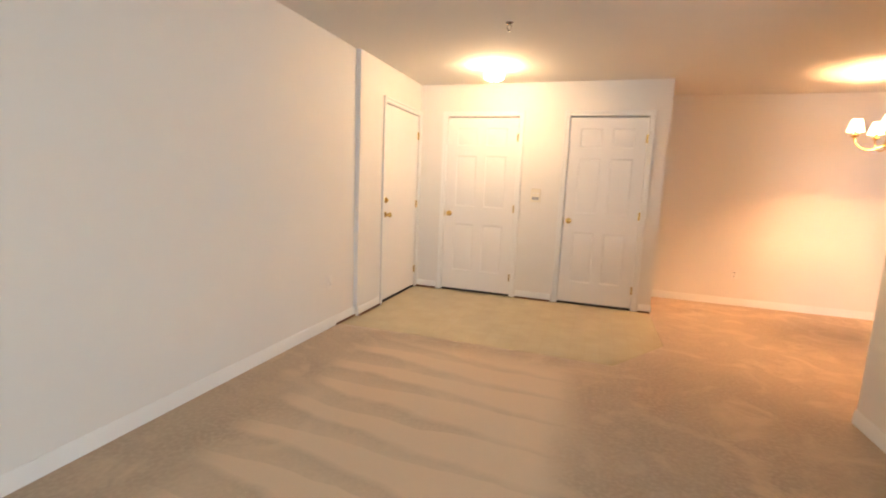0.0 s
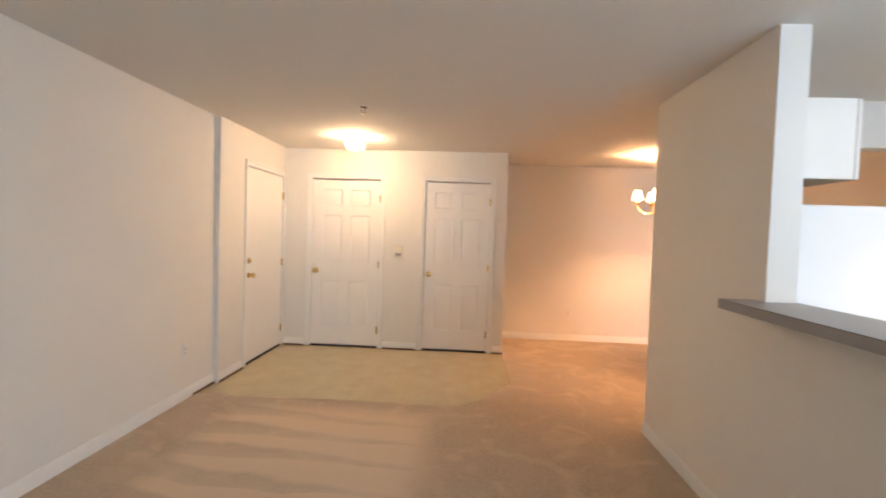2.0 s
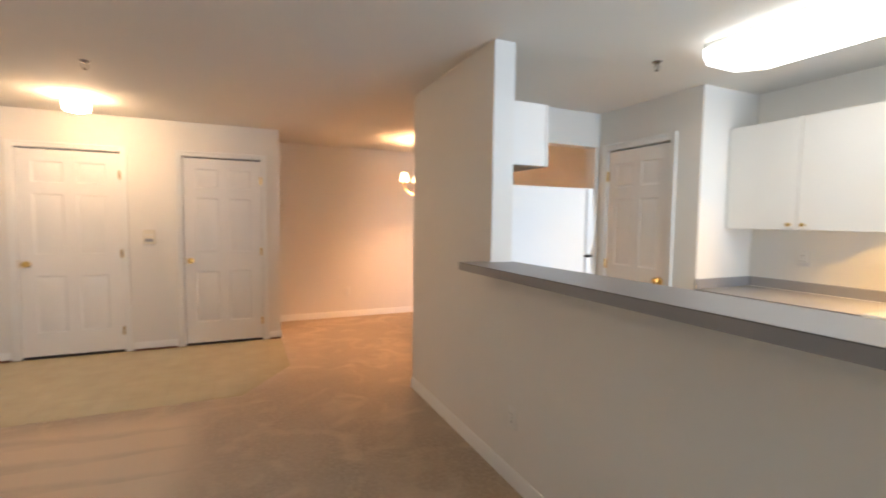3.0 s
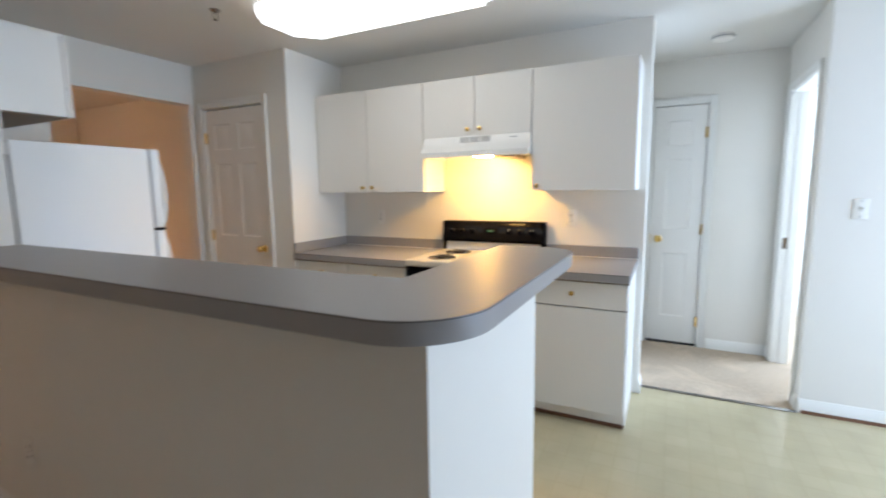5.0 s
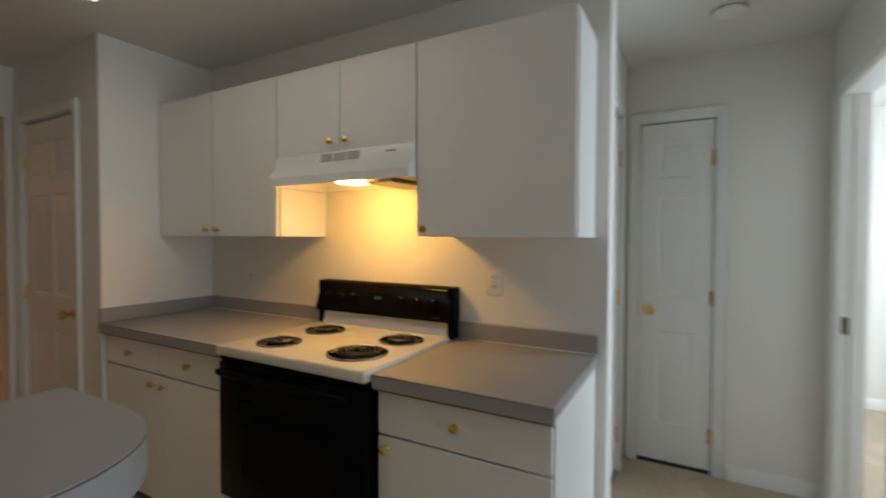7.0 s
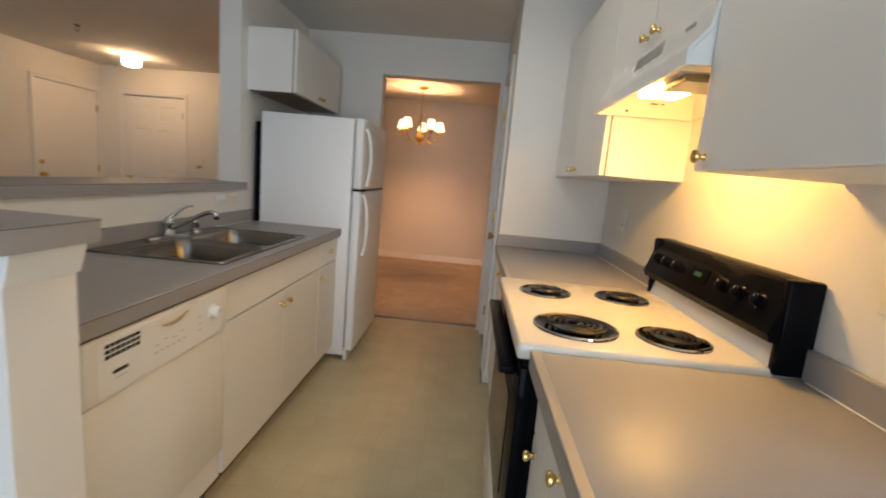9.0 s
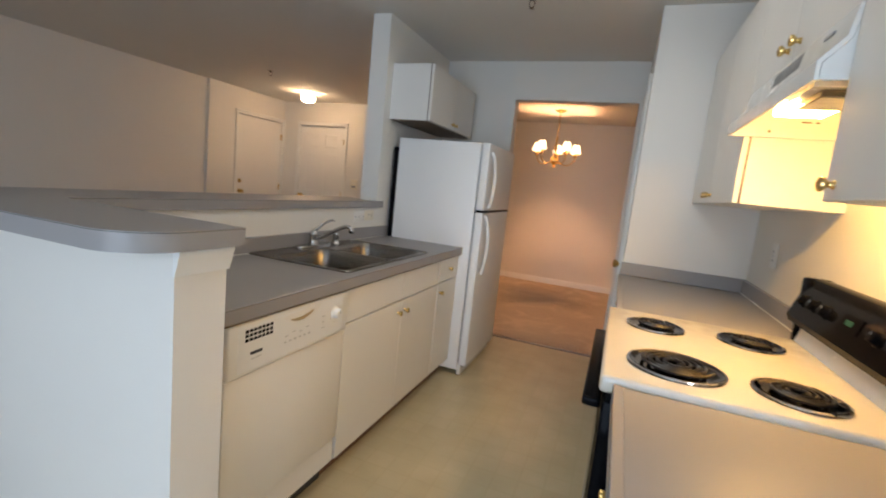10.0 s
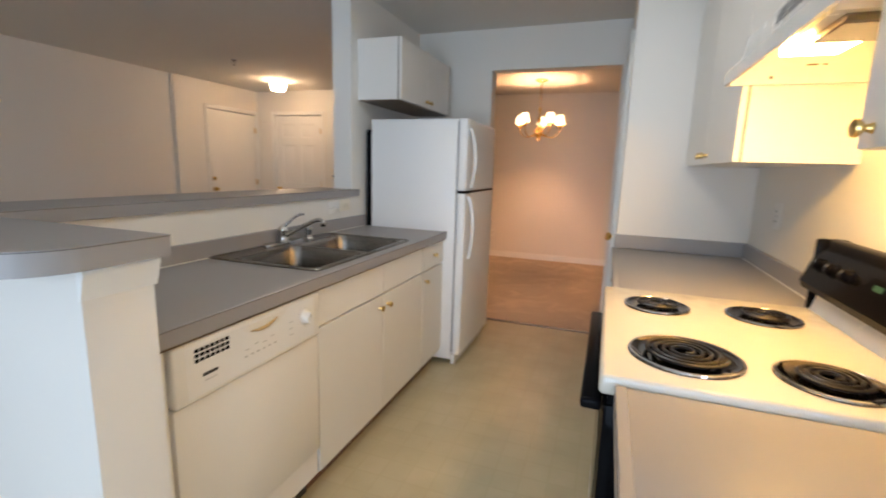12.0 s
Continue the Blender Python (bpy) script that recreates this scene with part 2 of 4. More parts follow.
def thing(name, m, label, category, group="", kind=""):
    ob = new(name)
    ob.empty_display_size = 0.1
    ob.matrix_basis = m
    return tagged(ob, label, category, group, kind)


def structure(name, bm, mat, label, category):
    return tagged(new(name, mesh_of(name, bm, mat)), label, category, kind="structure")


def wall(name, axis, a0, a1, b0, b1, openings=(), z1=CEIL, label="off-white painted plaster wall"):
    """A wall along x or y from a0 to a1, between b0 and b1, with openings (from, to, low, high)."""
    bm = bmesh.new()
    cuts = sorted({a0, a1, *(v for o in openings for v in o[:2])})
    heights = sorted({0.0, z1, *(v for o in openings for v in o[2:])})
    made = {}

    def corner(i, j, side):
        if (i, j, side) not in made:
            across = b1 if side else b0
            made[i, j, side] = bm.verts.new((cuts[i], across, heights[j]) if axis == "x" else (across, cuts[i], heights[j]))
        return made[i, j, side]

    def solid(i, j):
        if not (0 <= i < len(cuts) - 1 and 0 <= j < len(heights) - 1):
            return False
        s, z = (cuts[i] + cuts[i + 1]) / 2, (heights[j] + heights[j + 1]) / 2
        return not any(o[0] < s < o[1] and o[2] < z < o[3] for o in openings)

    for i in range(len(cuts) - 1):
        for j in range(len(heights) - 1):
            if not solid(i, j):
                continue
            for side in (0, 1):
                bm.faces.new([corner(p, q, side) for p, q in ((i, j), (i + 1, j), (i + 1, j + 1), (i, j + 1))])
            for (di, dj), (p, q) in (((-1, 0), ((i, j), (i, j + 1))), ((1, 0), ((i + 1, j), (i + 1, j + 1))), ((0, -1), ((i, j), (i + 1, j))), ((0, 1), ((i, j + 1), (i + 1, j + 1)))):
                if not solid(i + di, j + dj):
                    bm.faces.new((corner(*p, 0), corner(*q, 0), corner(*q, 1), corner(*p, 1)))
    return structure(name, bm, WALL, label, "wall")


# ---- floors and ceiling ----
structure("floor", boxed(-0.3, 9.2, -9.0, 1.1, -0.15, -0.012), OAK, "plain subfloor under the coverings", "floor")
ENTRY = [(-0.05, -1.74), (2.28, -1.74), (2.70, -1.10), (2.70, 0.05), (-0.05, 0.05)]
structure("floor_entry", prism(bmesh.new(), ENTRY, -0.012, -0.004), VINYL, "beige sheet vinyl at the entry with a cut corner", "floor")
structure("floor_kitchen", boxed(3.66, 6.13, -8.6, -2.13, -0.012, -0.003), VINYL, "glossy beige sheet vinyl floor of the kitchen", "floor")
LIVING = [(-0.05, -8.6), (3.66, -8.6), (3.66, -2.13), (6.1, -2.13), (6.1, 0.95), (2.6, 0.95), (2.6, 0.05), (2.70, 0.05), (2.70, -1.10), (2.28, -1.74), (-0.05, -1.74)]
structure("floor_carpet", prism(bmesh.new(), LIVING, -0.012, 0.0), CARPET, "beige cut-pile carpet with vacuum lines", "carpet")
structure("floor_hall", prism(bmesh.new(), [(6.13, -6.64), (6.2, -6.64), (6.2, -8.8), (9.0, -8.8), (9.0, -6.64), (7.2, -6.64), (7.2, -5.5), (6.13, -5.5)], -0.012, 0.0),
          CARPET, "beige carpet of the hall, trodden flat in patches", "carpet")
structure("ceiling", boxed(-0.3, 9.2, -9.0, 1.1, CEIL, CEIL + 0.12), CEILING, "white painted ceiling", "ceiling")

# ---- walls ----
DH = 2.05
wall("wall_west", "y", -8.6, -1.475, -0.19, -0.04)
wall("wall_entry", "y", -1.475, 0.12, -0.19, 0.0, [(-0.965, -0.045, 0, DH + 0.015)])
wall("wall_closets", "x", 0.0, 2.70, 0.0, 0.12, [(0.325, 1.19, 0, DH + 0.015), (1.71, 2.52, 0, DH + 0.015)])
wall("wall_closet_side", "y", 0.12, 0.88, 2.58, 2.70)
wall("wall_dining_north", "x", 2.58, 6.1, 0.88, 1.0)
wall("wall_dining_east", "y", -2.11, 0.88, 5.98, 6.1)
wall("wall_kitchen_north", "x", 3.725, 6.1, -2.24, -2.11, [(4.36, 5.33, 0, 2.10)])
wall("wall_column", "y", -3.33, -2.06, 3.59, 3.725)
wall("wall_pantry_side", "x", 5.375, 6.0, -3.28, -3.17)
wall("wall_pantry_front", "y", -3.17, -2.24, 5.375, 5.48, [(-3.03, -2.335, 0, DH + 0.015)])
wall("wall_stove", "y", -5.69, -2.24, 6.0, 6.13)
wall("wall_hall_north", "x", 6.13, 7.3, -5.60, -5.48, [(6.24, 6.98, 0, DH + 0.015)])
wall("wall_hall_end", "y", -6.70, -5.60, 7.18, 7.30, [(-6.09, -5.665, 0, DH + 0.015)])
wall("wall_hall_south", "x", 6.145, 7.18, -6.70, -6.585, [(6.29, 7.05, 0, DH + 0.015)])
wall("wall_breakfast", "y", -8.6, -6.70, 6.145, 6.26)
wall("wall_south", "x", -0.19, 6.26, -8.75, -8.6, [(0.75, 2.65, 0.12, 2.12), (4.15, 5.85, 0.12, 2.12)])
wall("wall_bedroom_south", "x", 6.26, 9.1, -8.75, -8.6, [(7.1, 8.4, 0.75, 2.05)])
wall("wall_bedroom_east", "y", -8.6, -6.58, 9.0, 9.12)
wall("wall_bedroom_north", "x", 7.3, 9.12, -6.70, -6.585)
# low wall that carries the bar
low = boxed(3.59, 3.725, -5.265, -3.33, 0, 1.12)
box(low, 3.59, 4.41, -5.41, -5.265, 0, 1.12)
structure("wall_half", low, WALL, "waist-high painted wall that carries the bar top", "wall")


def baseboard(pieces, material_=TRIM, height=0.085):
    """Boards (x0, y0, x1, y1, nx, ny): along a wall's foot, with the side on which the room lies."""
    for x0, y0, x1, y1, nx, ny in pieces:
        bm = bmesh.new()
        length = math.hypot(x1 - x0, y1 - y0)
        d = Vector((x1 - x0, y1 - y0, 0)) / length
        nrm = Vector((nx, ny, 0))
        shape = [(0, 0), (0.014, 0), (0.014, height * 0.72), (0.009, height * 0.86), (0.006, height), (0, height)]
        ends = [[bm.verts.new(Vector((x0, y0, 0)) + d * s + nrm * a + Vector((0, 0, z))) for a, z in shape] for s in (0, length)]
        for i in range(len(shape)):
            j = (i + 1) % len(shape)
            bm.faces.new((ends[0][i], ends[0][j], ends[1][j], ends[1][i]))
        bm.faces.new(ends[0])
        bm.faces.new(ends[1][::-1])
        structure("baseboard", bm, material_, "white painted moulded baseboard", "baseboard")


baseboard([(-0.04, -8.6, -0.04, -1.475, 1, 0), (0.0, -1.475, 0.0, -1.03, 1, 0), (0.0, 0.0, 0.265, 0.0, 0, -1), (1.25, 0.0, 1.65, 0.0, 0, -1), (2.58, 0.0, 2.70, 0.0, 0, -1),
           (2.70, 0.0, 2.70, 0.88, 1, 0), (2.714, 0.88, 5.98, 0.88, 0, -1), (5.98, -2.11, 5.98, 0.866, -1, 0), (3.59, -5.41, 3.59, -2.06, -1, 0), (3.59, -2.06, 3.725, -2.06, 0, 1),
           (3.576, -5.41, 4.424, -5.41, 0, -1), (4.41, -5.41, 4.41, -5.265, 1, 0), (6.0, -5.69, 6.13, -5.69, 0, -1), (6.145, -8.6, 6.145, -6.585, -1, 0), (6.159, -6.585, 6.23, -6.585, 0, 1),
           (7.11, -6.585, 7.18, -6.585, 0, 1), (7.18, -6.571, 7.18, -6.15, -1, 0), (5.375, -3.28, 5.375, -3.09, -1, 0), (7.3, -6.70, 9.0, -6.70, 0, -1), (9.0, -8.6, 9.0, -6.70, -1, 0),
           (0.0, -8.6, 0.70, -8.6, 0, 1), (2.70, -8.6, 4.1, -8.6, 0, 1), (5.9, -8.6, 6.13, -8.6, 0, 1), (3.725, -2.11, 4.36, -2.11, 0, 1)])

# closing walls behind the doors
wall("wall_closet_back", "x", -0.6, 2.58, 0.80, 0.92)
wall("wall_corridor", "y", -1.475, 0.80, -0.72, -0.60)
wall("wall_linen_back", "y", -6.585, -5.48, 7.75, 7.85)
wall("wall_utility_back", "x", 6.13, 7.85, -4.90, -4.80)


# ---- doors ----
ALONG = Matrix.Rotation(radians(90), 4, "X")


def knob(parent, x, z, y=0.0, size=1.0, name="knob", mat=BRASS, label="polished brass knob"):
    m = Matrix.Translation((x, y, z)) @ ALONG @ Matrix.Scale(size, 4)
    return part(name, lathe(bmesh.new(), [(0.032, 0), (0.032, 0.004), (0.026, 0.008), (0.012, 0.011), (0.011, 0.030), (0.018, 0.036), (0.026, 0.046), (0.0275, 0.055), (0.022, 0.064), (0.008, 0.068)], m, 20), mat, parent, label)


def casing(parent, w, h, y=0.0, side=-1, width=0.058):
    """Moulded boards round an opening from 0 to w, on the face at y, standing out to the given side."""
    for name, x0, x1, z0, z1 in (("side_casing", -width, -0.004, 0, h + width), ("side_casing", w + 0.004, w + width, 0, h + width), ("head_casing", -0.004, w + 0.004, h + 0.004, h + width)):
        bm = bmesh.new()
        ys = sorted((y, y + side * 0.012))
        box(bm, x0, x1, ys[0], ys[1], z0, z1, 0.003, 1)
        ys = sorted((y + side * 0.011, y + side * 0.018))
        if name == "side_casing":
            out = (x0, x0 + 0.022) if x0 < 0 else (x1 - 0.022, x1)
            box(bm, *out, ys[0], ys[1], z0, z1, 0.002, 1)
        else:
            box(bm, x0, x1, ys[0], ys[1], z1 - 0.022, z1, 0.002, 1)
        part(name, bm, TRIM, parent)


def jambs(parent, w, h, depth):
    for x0, x1, z0, z1 in ((-0.015, 0.0, 0, h), (w, w + 0.015, 0, h), (-0.015, w + 0.015, h, h + 0.0145)):
        bm = boxed(x0, x1, 0.001, depth - 0.001, z0, z1)
        if x1 - x0 < 0.1:
            inner = (0.0, 0.011) if x0 < 0 else (w - 0.011, w)
            box(bm, *inner, 0.052, 0.085, 0, h - 0.002)
        part("jamb", bm, TRIM, parent)


ROWS = ((0.25, 0.81), (1.02, 1.61), (1.72, 1.925))


def door(name, m, w, h, columns, knob_left, depth, label, deadbolt=False, back_casing=False):
    """A closed door in its frame, the slab filling 0 to w; columns: how many raised panels side by side, 0 for a flush slab."""
    top = thing(name, m, label, "door", kind="structure")
    jambs(top, w, h, depth)
    casing(top, w, h)
    g, z0, z1 = 0.0032, 0.022, h - (0.013 if columns == 2 else 0.007)
    y0, y1 = 0.010, 0.045
    if not columns:
        slab = part("slab", boxed(g, w - g, y0, y1, z0, z1, 0.002, 1), DOOR, top)
    else:
        stile = 0.15 * w if columns == 2 else 0.26 * w
        mull = 0.13 * w
        spans = [(stile, w / 2 - mull / 2), (w / 2 + mull / 2, w - stile)] if columns == 2 else [(stile, w - stile)]
        bm = bmesh.new()
        box(bm, g, stile, y0, y1, z0, z1)
        box(bm, w - stile, w - g, y0, y1, z0, z1)
        edges = [z0] + [v for r in ROWS for v in r] + [z1]
        for a, b in zip(edges[::2], edges[1::2]):
            box(bm, stile, w - stile, y0, y1, a, b)
        if columns == 2:
            for a, b in ROWS:
                box(bm, w / 2 - mull / 2, w / 2 + mull / 2, y0, y1, a, b)
        slab = part("slab", bm, DOOR, top)
        for x0, x1 in spans:
            for a, b in ROWS:
                bm = bmesh.new()
                ring = [[bm.verts.new((x, y, z)) for x, z in ((x0 + d, a + d), (x1 - d, a + d), (x1 - d, b - d), (x0 + d, b - d))] for d, y in ((0, y0), (0.009, y0 + 0.006), (0.016, y0 + 0.006), (0.034, y0 + 0.0015))]
                for low, high in zip(ring, ring[1:]):
                    for i in range(4):
                        bm.faces.new((low[i], low[(i + 1) % 4], high[(i + 1) % 4], high[i]))
                bm.faces.new(ring[-1])
                back = [bm.verts.new((v.co.x, y1 - 0.004, v.co.z)) for v in ring[0]]
                for i in range(4):
                    bm.faces.new((ring[0][(i + 1) % 4], ring[0][i], back[i], back[(i + 1) % 4]))
                bm.faces.new(back[::-1])
                part("panel", bm, DOOR, slab)
    kx = 0.062 if knob_left else w - 0.062
    knob(top, kx, 0.93, y0)
    edge = 0.001 if knob_left else w - 0.001
    part("latch_plate", boxed(edge - 0.004, edge + 0.004, 0.004, 0.03, 0.89, 0.97), BRASS, top)
    if deadbolt:
        m2 = Matrix.Translation((kx, y0, 1.08)) @ ALONG
        part("deadbolt", lathe(bmesh.new(), [(0.030, 0), (0.030, 0.006), (0.024, 0.013), (0.012, 0.016), (0.010, 0.03)], m2, 20), BRASS, top, "round brass deadbolt")
    hx = w + 0.001 if knob_left else -0.001
    for z in (0.22, 1.02, 1.82):
        bm = rod(bmesh.new(), (hx, 0.002, z - 0.044), (hx, 0.002, z + 0.044), 0.0065, segments=10)
        box(bm, hx - 0.017, hx + 0.017, 0.003, 0.011, z - 0.042, z + 0.042)
        part("hinge", bm, BRASS, top, "brass butt hinge")
    part("threshold_gap", boxed(0.002, w - 0.002, 0.006, depth - 0.02, -0.003, 0.016), DARK, top, "dark gap under the door")
    return top


door("door_1", pose(0.0, -0.955, 0, 0, 0, 90), 0.90, DH, 0, True, 0.19, "white flush entry door with brass knob and deadbolt", deadbolt=True)
door("door_2", pose(0.34, 0, 0), 0.835, DH, 2, True, 0.12, "white six-panel closet door with brass knob, closed")
door("door_3", pose(1.725, 0, 0), 0.78, DH, 2, True, 0.12, "white six-panel closet door beside the dining room, closed")
door("door_4", pose(5.375, -2.35, 0, 0, 0, -90), 0.665, DH, 2, False, 0.105, "white six-panel pantry door in the kitchen, closed")
door("door_5", pose(7.18, -5.68, 0, 0, 0, -90), 0.395, DH, 1, True, 0.12, "narrow white three-panel linen closet door, closed")
door("door_6", pose(6.255, -5.60, 0), 0.71, DH, 2, True, 0.12, "white six-panel hall door, closed")
bed = thing("door_7", pose(7.035, -6.585, 0, 0, 0, 180), "white trimmed open doorway into a bright bedroom", "doorway", kind="structure")
jambs(bed, 0.73, DH, 0.115)
casing(bed, 0.73, DH)
part("strike_plate", boxed(-0.001, 0.003, 0.018, 0.046, 0.90, 0.985), BROWN, bed, "dark bronze strike plate")
part("slab", boxed(0.73, 0.765, 0.118, 0.84, 0.014, DH - 0.004, 0.002, 1), DOOR, bed)


# ---- windows ----
def window(name, m, w, h, z, depth, bars, label):
    top = thing(name, m, label, "window", kind="structure")
    bm = bmesh.new()
    for x0, x1, z0, z1 in ((0, 0.06, z, z + h), (w - 0.06, w, z, z + h), (0.06, w - 0.06, z, z + 0.06), (0.06, w - 0.06, z + h - 0.06, z + h)):
        box(bm, x0, x1, 0.04, depth - 0.03, z0, z1, 0.003, 1)
    frame_ = part("window_frame", bm, TRIM, top)
    step = (w - 0.12) / bars
    for i in range(bars):
        if i:
            part("mullion", boxed(0.06 + i * step - 0.03, 0.06 + i * step + 0.03, 0.06, 0.10, z + 0.06, z + h - 0.06, 0.003, 1), TRIM, frame_)
        pane = part("pane", boxed(0.06 + i * step + (0.03 if i else 0), 0.06 + (i + 1) * step - (0.03 if i + 1 < bars else 0), 0.075, 0.081, z + 0.06, z + h - 0.06), GLASS, top)
        pane.visible_shadow = False


GLASS = bpy.data.materials.new("window_glass")
GLASS.use_nodes = True
gb = GLASS.node_tree.nodes["Principled BSDF"]
gb.inputs["Transmission Weight"].default_value, gb.inputs["Roughness"].default_value, gb.inputs["IOR"].default_value = 1.0, 0.0, 1.45
window("window_1", pose(2.65, -8.6, 0, 0, 0, 180), 1.90, 2.0, 0.12, 0.15, 2, "white framed sliding glass door of the living room")
window("window_2", pose(5.85, -8.6, 0, 0, 0, 180), 1.70, 2.0, 0.12, 0.15, 2, "white framed sliding glass door of the breakfast nook")
window("window_3", pose(8.4, -8.6, 0, 0, 0, 180), 1.30, 1.3, 0.75, 0.12, 2, "white framed bedroom window in daylight")

# ---- trim ----
for x0, x1, y0, y1 in ((0.0145, 0.02, -1.475, -1.02), (0.0, 0.265, -0.020, -0.0145), (1.25, 1.65, -0.020, -0.0145), (2.58, 2.70, -0.020, -0.0145), (-0.0255, -0.02, -1.80, -1.475), (6.1245, 6.1305, -8.6, -6.60), (5.355, 5.3605, -3.29, -3.09), (3.725, 4.41, -5.4305, -5.425)):
    structure("trim_gap", boxed(x0, x1, y0, y1, -0.003, 0.017), GAP, "red-brown strip coloured as the shaded gap under the baseboard", "trim")
structure("trim_threshold_dining", boxed(4.36, 5.33, -2.155, -2.115, -0.003, 0.006, 0.003, 1), STEEL, "worn metal strip between vinyl and carpet", "threshold")
structure("trim_threshold_hall", boxed(6.115, 6.145, -6.58, -5.705, -0.003, 0.006, 0.003, 1), STEEL, "worn metal strip between vinyl and hall carpet", "threshold")
mould = bmesh.new()
prof = [(4.41, 1.055), (4.416, 1.055), (4.418, 1.066), (4.422, 1.075), (4.427, 1.098), (4.430, 1.104), (4.430, 1.119), (4.41, 1.119)]
ends = [[mould.verts.new((x, y, z)) for x, z in prof] for y in (-5.4145, -5.2605)]
for i in range(len(prof)):
    j = (i + 1) % len(prof)
    mould.faces.new((ends[0][i], ends[0][j], ends[1][j], ends[1][i]))
mould.faces.new(ends[0])
mould.faces.new(ends[1][::-1])
structure("trim_bar_moulding", mould, TRIM, "cream crown moulding under the bar's end", "trim")


# ---- plates on the walls ----
def outlet(m, label, switch=False, mat=PLATE):
    top = thing("light_switch" if switch else "power_outlet", m, label, "switch" if switch else "outlet", "" if switch else "wall outlets")
    plate = part("cover_plate", boxed(-0.036, 0.036, -0.006, 0.0, -0.058, 0.058, 0.004, 2), mat, top)
    if switch:
        part("toggle", rod(bmesh.new(), (0, -0.004, 0.0), (0, -0.020, 0.010), 0.006, 0.004, 8), mat, top)
        part("slot", boxed(-0.006, 0.006, -0.0075, -0.005, -0.013, 0.013), PRINT, top)
    else:
        for z in (-0.021, 0.021):
            sock = part("socket", boxed(-0.017, 0.017, -0.009, -0.005, z - 0.014, z + 0.014, 0.004, 2), mat, top)
            slots = boxed(-0.008, -0.005, -0.0095, -0.0085, z - 0.005, z + 0.006)
            box(slots, 0.005, 0.008, -0.0095, -0.0085, z - 0.005, z + 0.006)
            part("slots", slots, DARK, sock)
    for z in ((-0.045, 0.045) if switch else (0.0,)):
        part("screw", lathe(bmesh.new(), [(0.004, 0), (0.003, 0.002)], Matrix.Translation((0, -0.006, z)) @ ALONG, 8), GREY, plate)
    return top


outlet(pose(6.0, -5.225, 1.172, 0, 0, -90), "white double power outlet over the countertop")
outlet(pose(6.0, -3.655, 1.158, 0, 0, -90), "white double power outlet over the countertop")
outlet(pose(3.59, -3.59, 0.36, 0, 0, -90), "small white power outlet low on the bar wall")
outlet(pose(-0.04, -1.893, 0.40, 0, 0, 90), "small white power outlet on the living room wall")
outlet(pose(3.67, 0.88, 0.37), "small white power outlet on the dining room wall")
outlet(pose(3.725, -3.42, 1.068, 0, 90, 90), "ivory double power outlet laid sideways over the sink counter", mat=IVORY)
outlet(pose(6.145, -6.785, 1.243, 0, 0, -90), "white toggle light switch on a bare wall", switch=True)
outlet(pose(3.725, -3.545, 1.06, 0, 90, 90), "white light switch laid sideways over the sink counter", switch=True)

therm = thing("thermostat", pose(6.145, -7.06, 1.547, 0, 0, -90), "white square thermostat with a small dark dial window", "thermostat")
part("cover", boxed(-0.034, 0.034, -0.022, -0.005, -0.056, 0.056, 0.005, 2), PLATE, therm)
part("base", boxed(-0.037, 0.037, -0.006, 0.0, -0.058, 0.058, 0.002, 1), PLATE, therm)
part("window", boxed(-0.002, 0.010, -0.0235, -0.021, -0.004, 0.006, 0.001, 1), GREY, therm)
for z in (-0.048, 0.048):
    part("screw", lathe(bmesh.new(), [(0.005, 0), (0.004, 0.002)], Matrix.Translation((0.006, -0.022, z)) @ ALONG, 10), GREY, therm)

inter = thing("alarm_keypad", pose(1.412, 0, 1.19), "ivory alarm keypad with a grey screen by the closets", "keypad")
part("case", boxed(-0.055, 0.055, -0.018, 0.0, -0.075, 0.075, 0.007, 2), IVORY, inter)
part("screen", boxed(-0.036, 0.036, -0.0195, -0.017, -0.050, -0.018, 0.001, 1), GREY, inter)
part("button_row", box(boxed(-0.036, -0.006, -0.021, -0.017, 0.015, 0.03, 0.002, 1), 0.006, 0.036, -0.021, -0.017, 0.015, 0.03, 0.002, 1), PLATE, inter)


# ---- ceiling fittings ----
def sprinkler(x, y):
    top = thing("fire_sprinkler", pose(x, y, CEIL), "small chrome fire sprinkler hanging from the ceiling", "sprinkler", "ceiling sprinklers")
    part("escutcheon", lathe(bmesh.new(), [(0.028, 0.0), (0.027, -0.005), (0.016, -0.012)], segments=20), STEEL, top)
    part("frame", tube(bmesh.new(), [(-0.004, 0, -0.012), (-0.016, 0, -0.028), (-0.012, 0, -0.045), (0, 0, -0.055), (0.012, 0, -0.045), (0.016, 0, -0.028), (0.004, 0, -0.012)], 0.003, 8), STEEL, top)
    part("deflector", lathe(bmesh.new(), [(0.013, -0.055), (0.014, -0.057), (0.006, -0.060)], segments=16), STEEL, top)


sprinkler(1.374, -1.861)
sprinkler(4.685, -3.46)

smoke = thing("smoke_detector", pose(6.63, -6.10, CEIL), "round white smoke detector on the hall ceiling", "smoke detector")
part("case", lathe(bmesh.new(), [(0.068, 0), (0.070, -0.010), (0.066, -0.026), (0.050, -0.034), (0.012, -0.036)], segments=32), PLATE, smoke)
part("vent_ring", lathe(bmesh.new(), [(0.0705, -0.012), (0.0715, -0.015), (0.0705, -0.018)], segments=32), GREY, smoke)

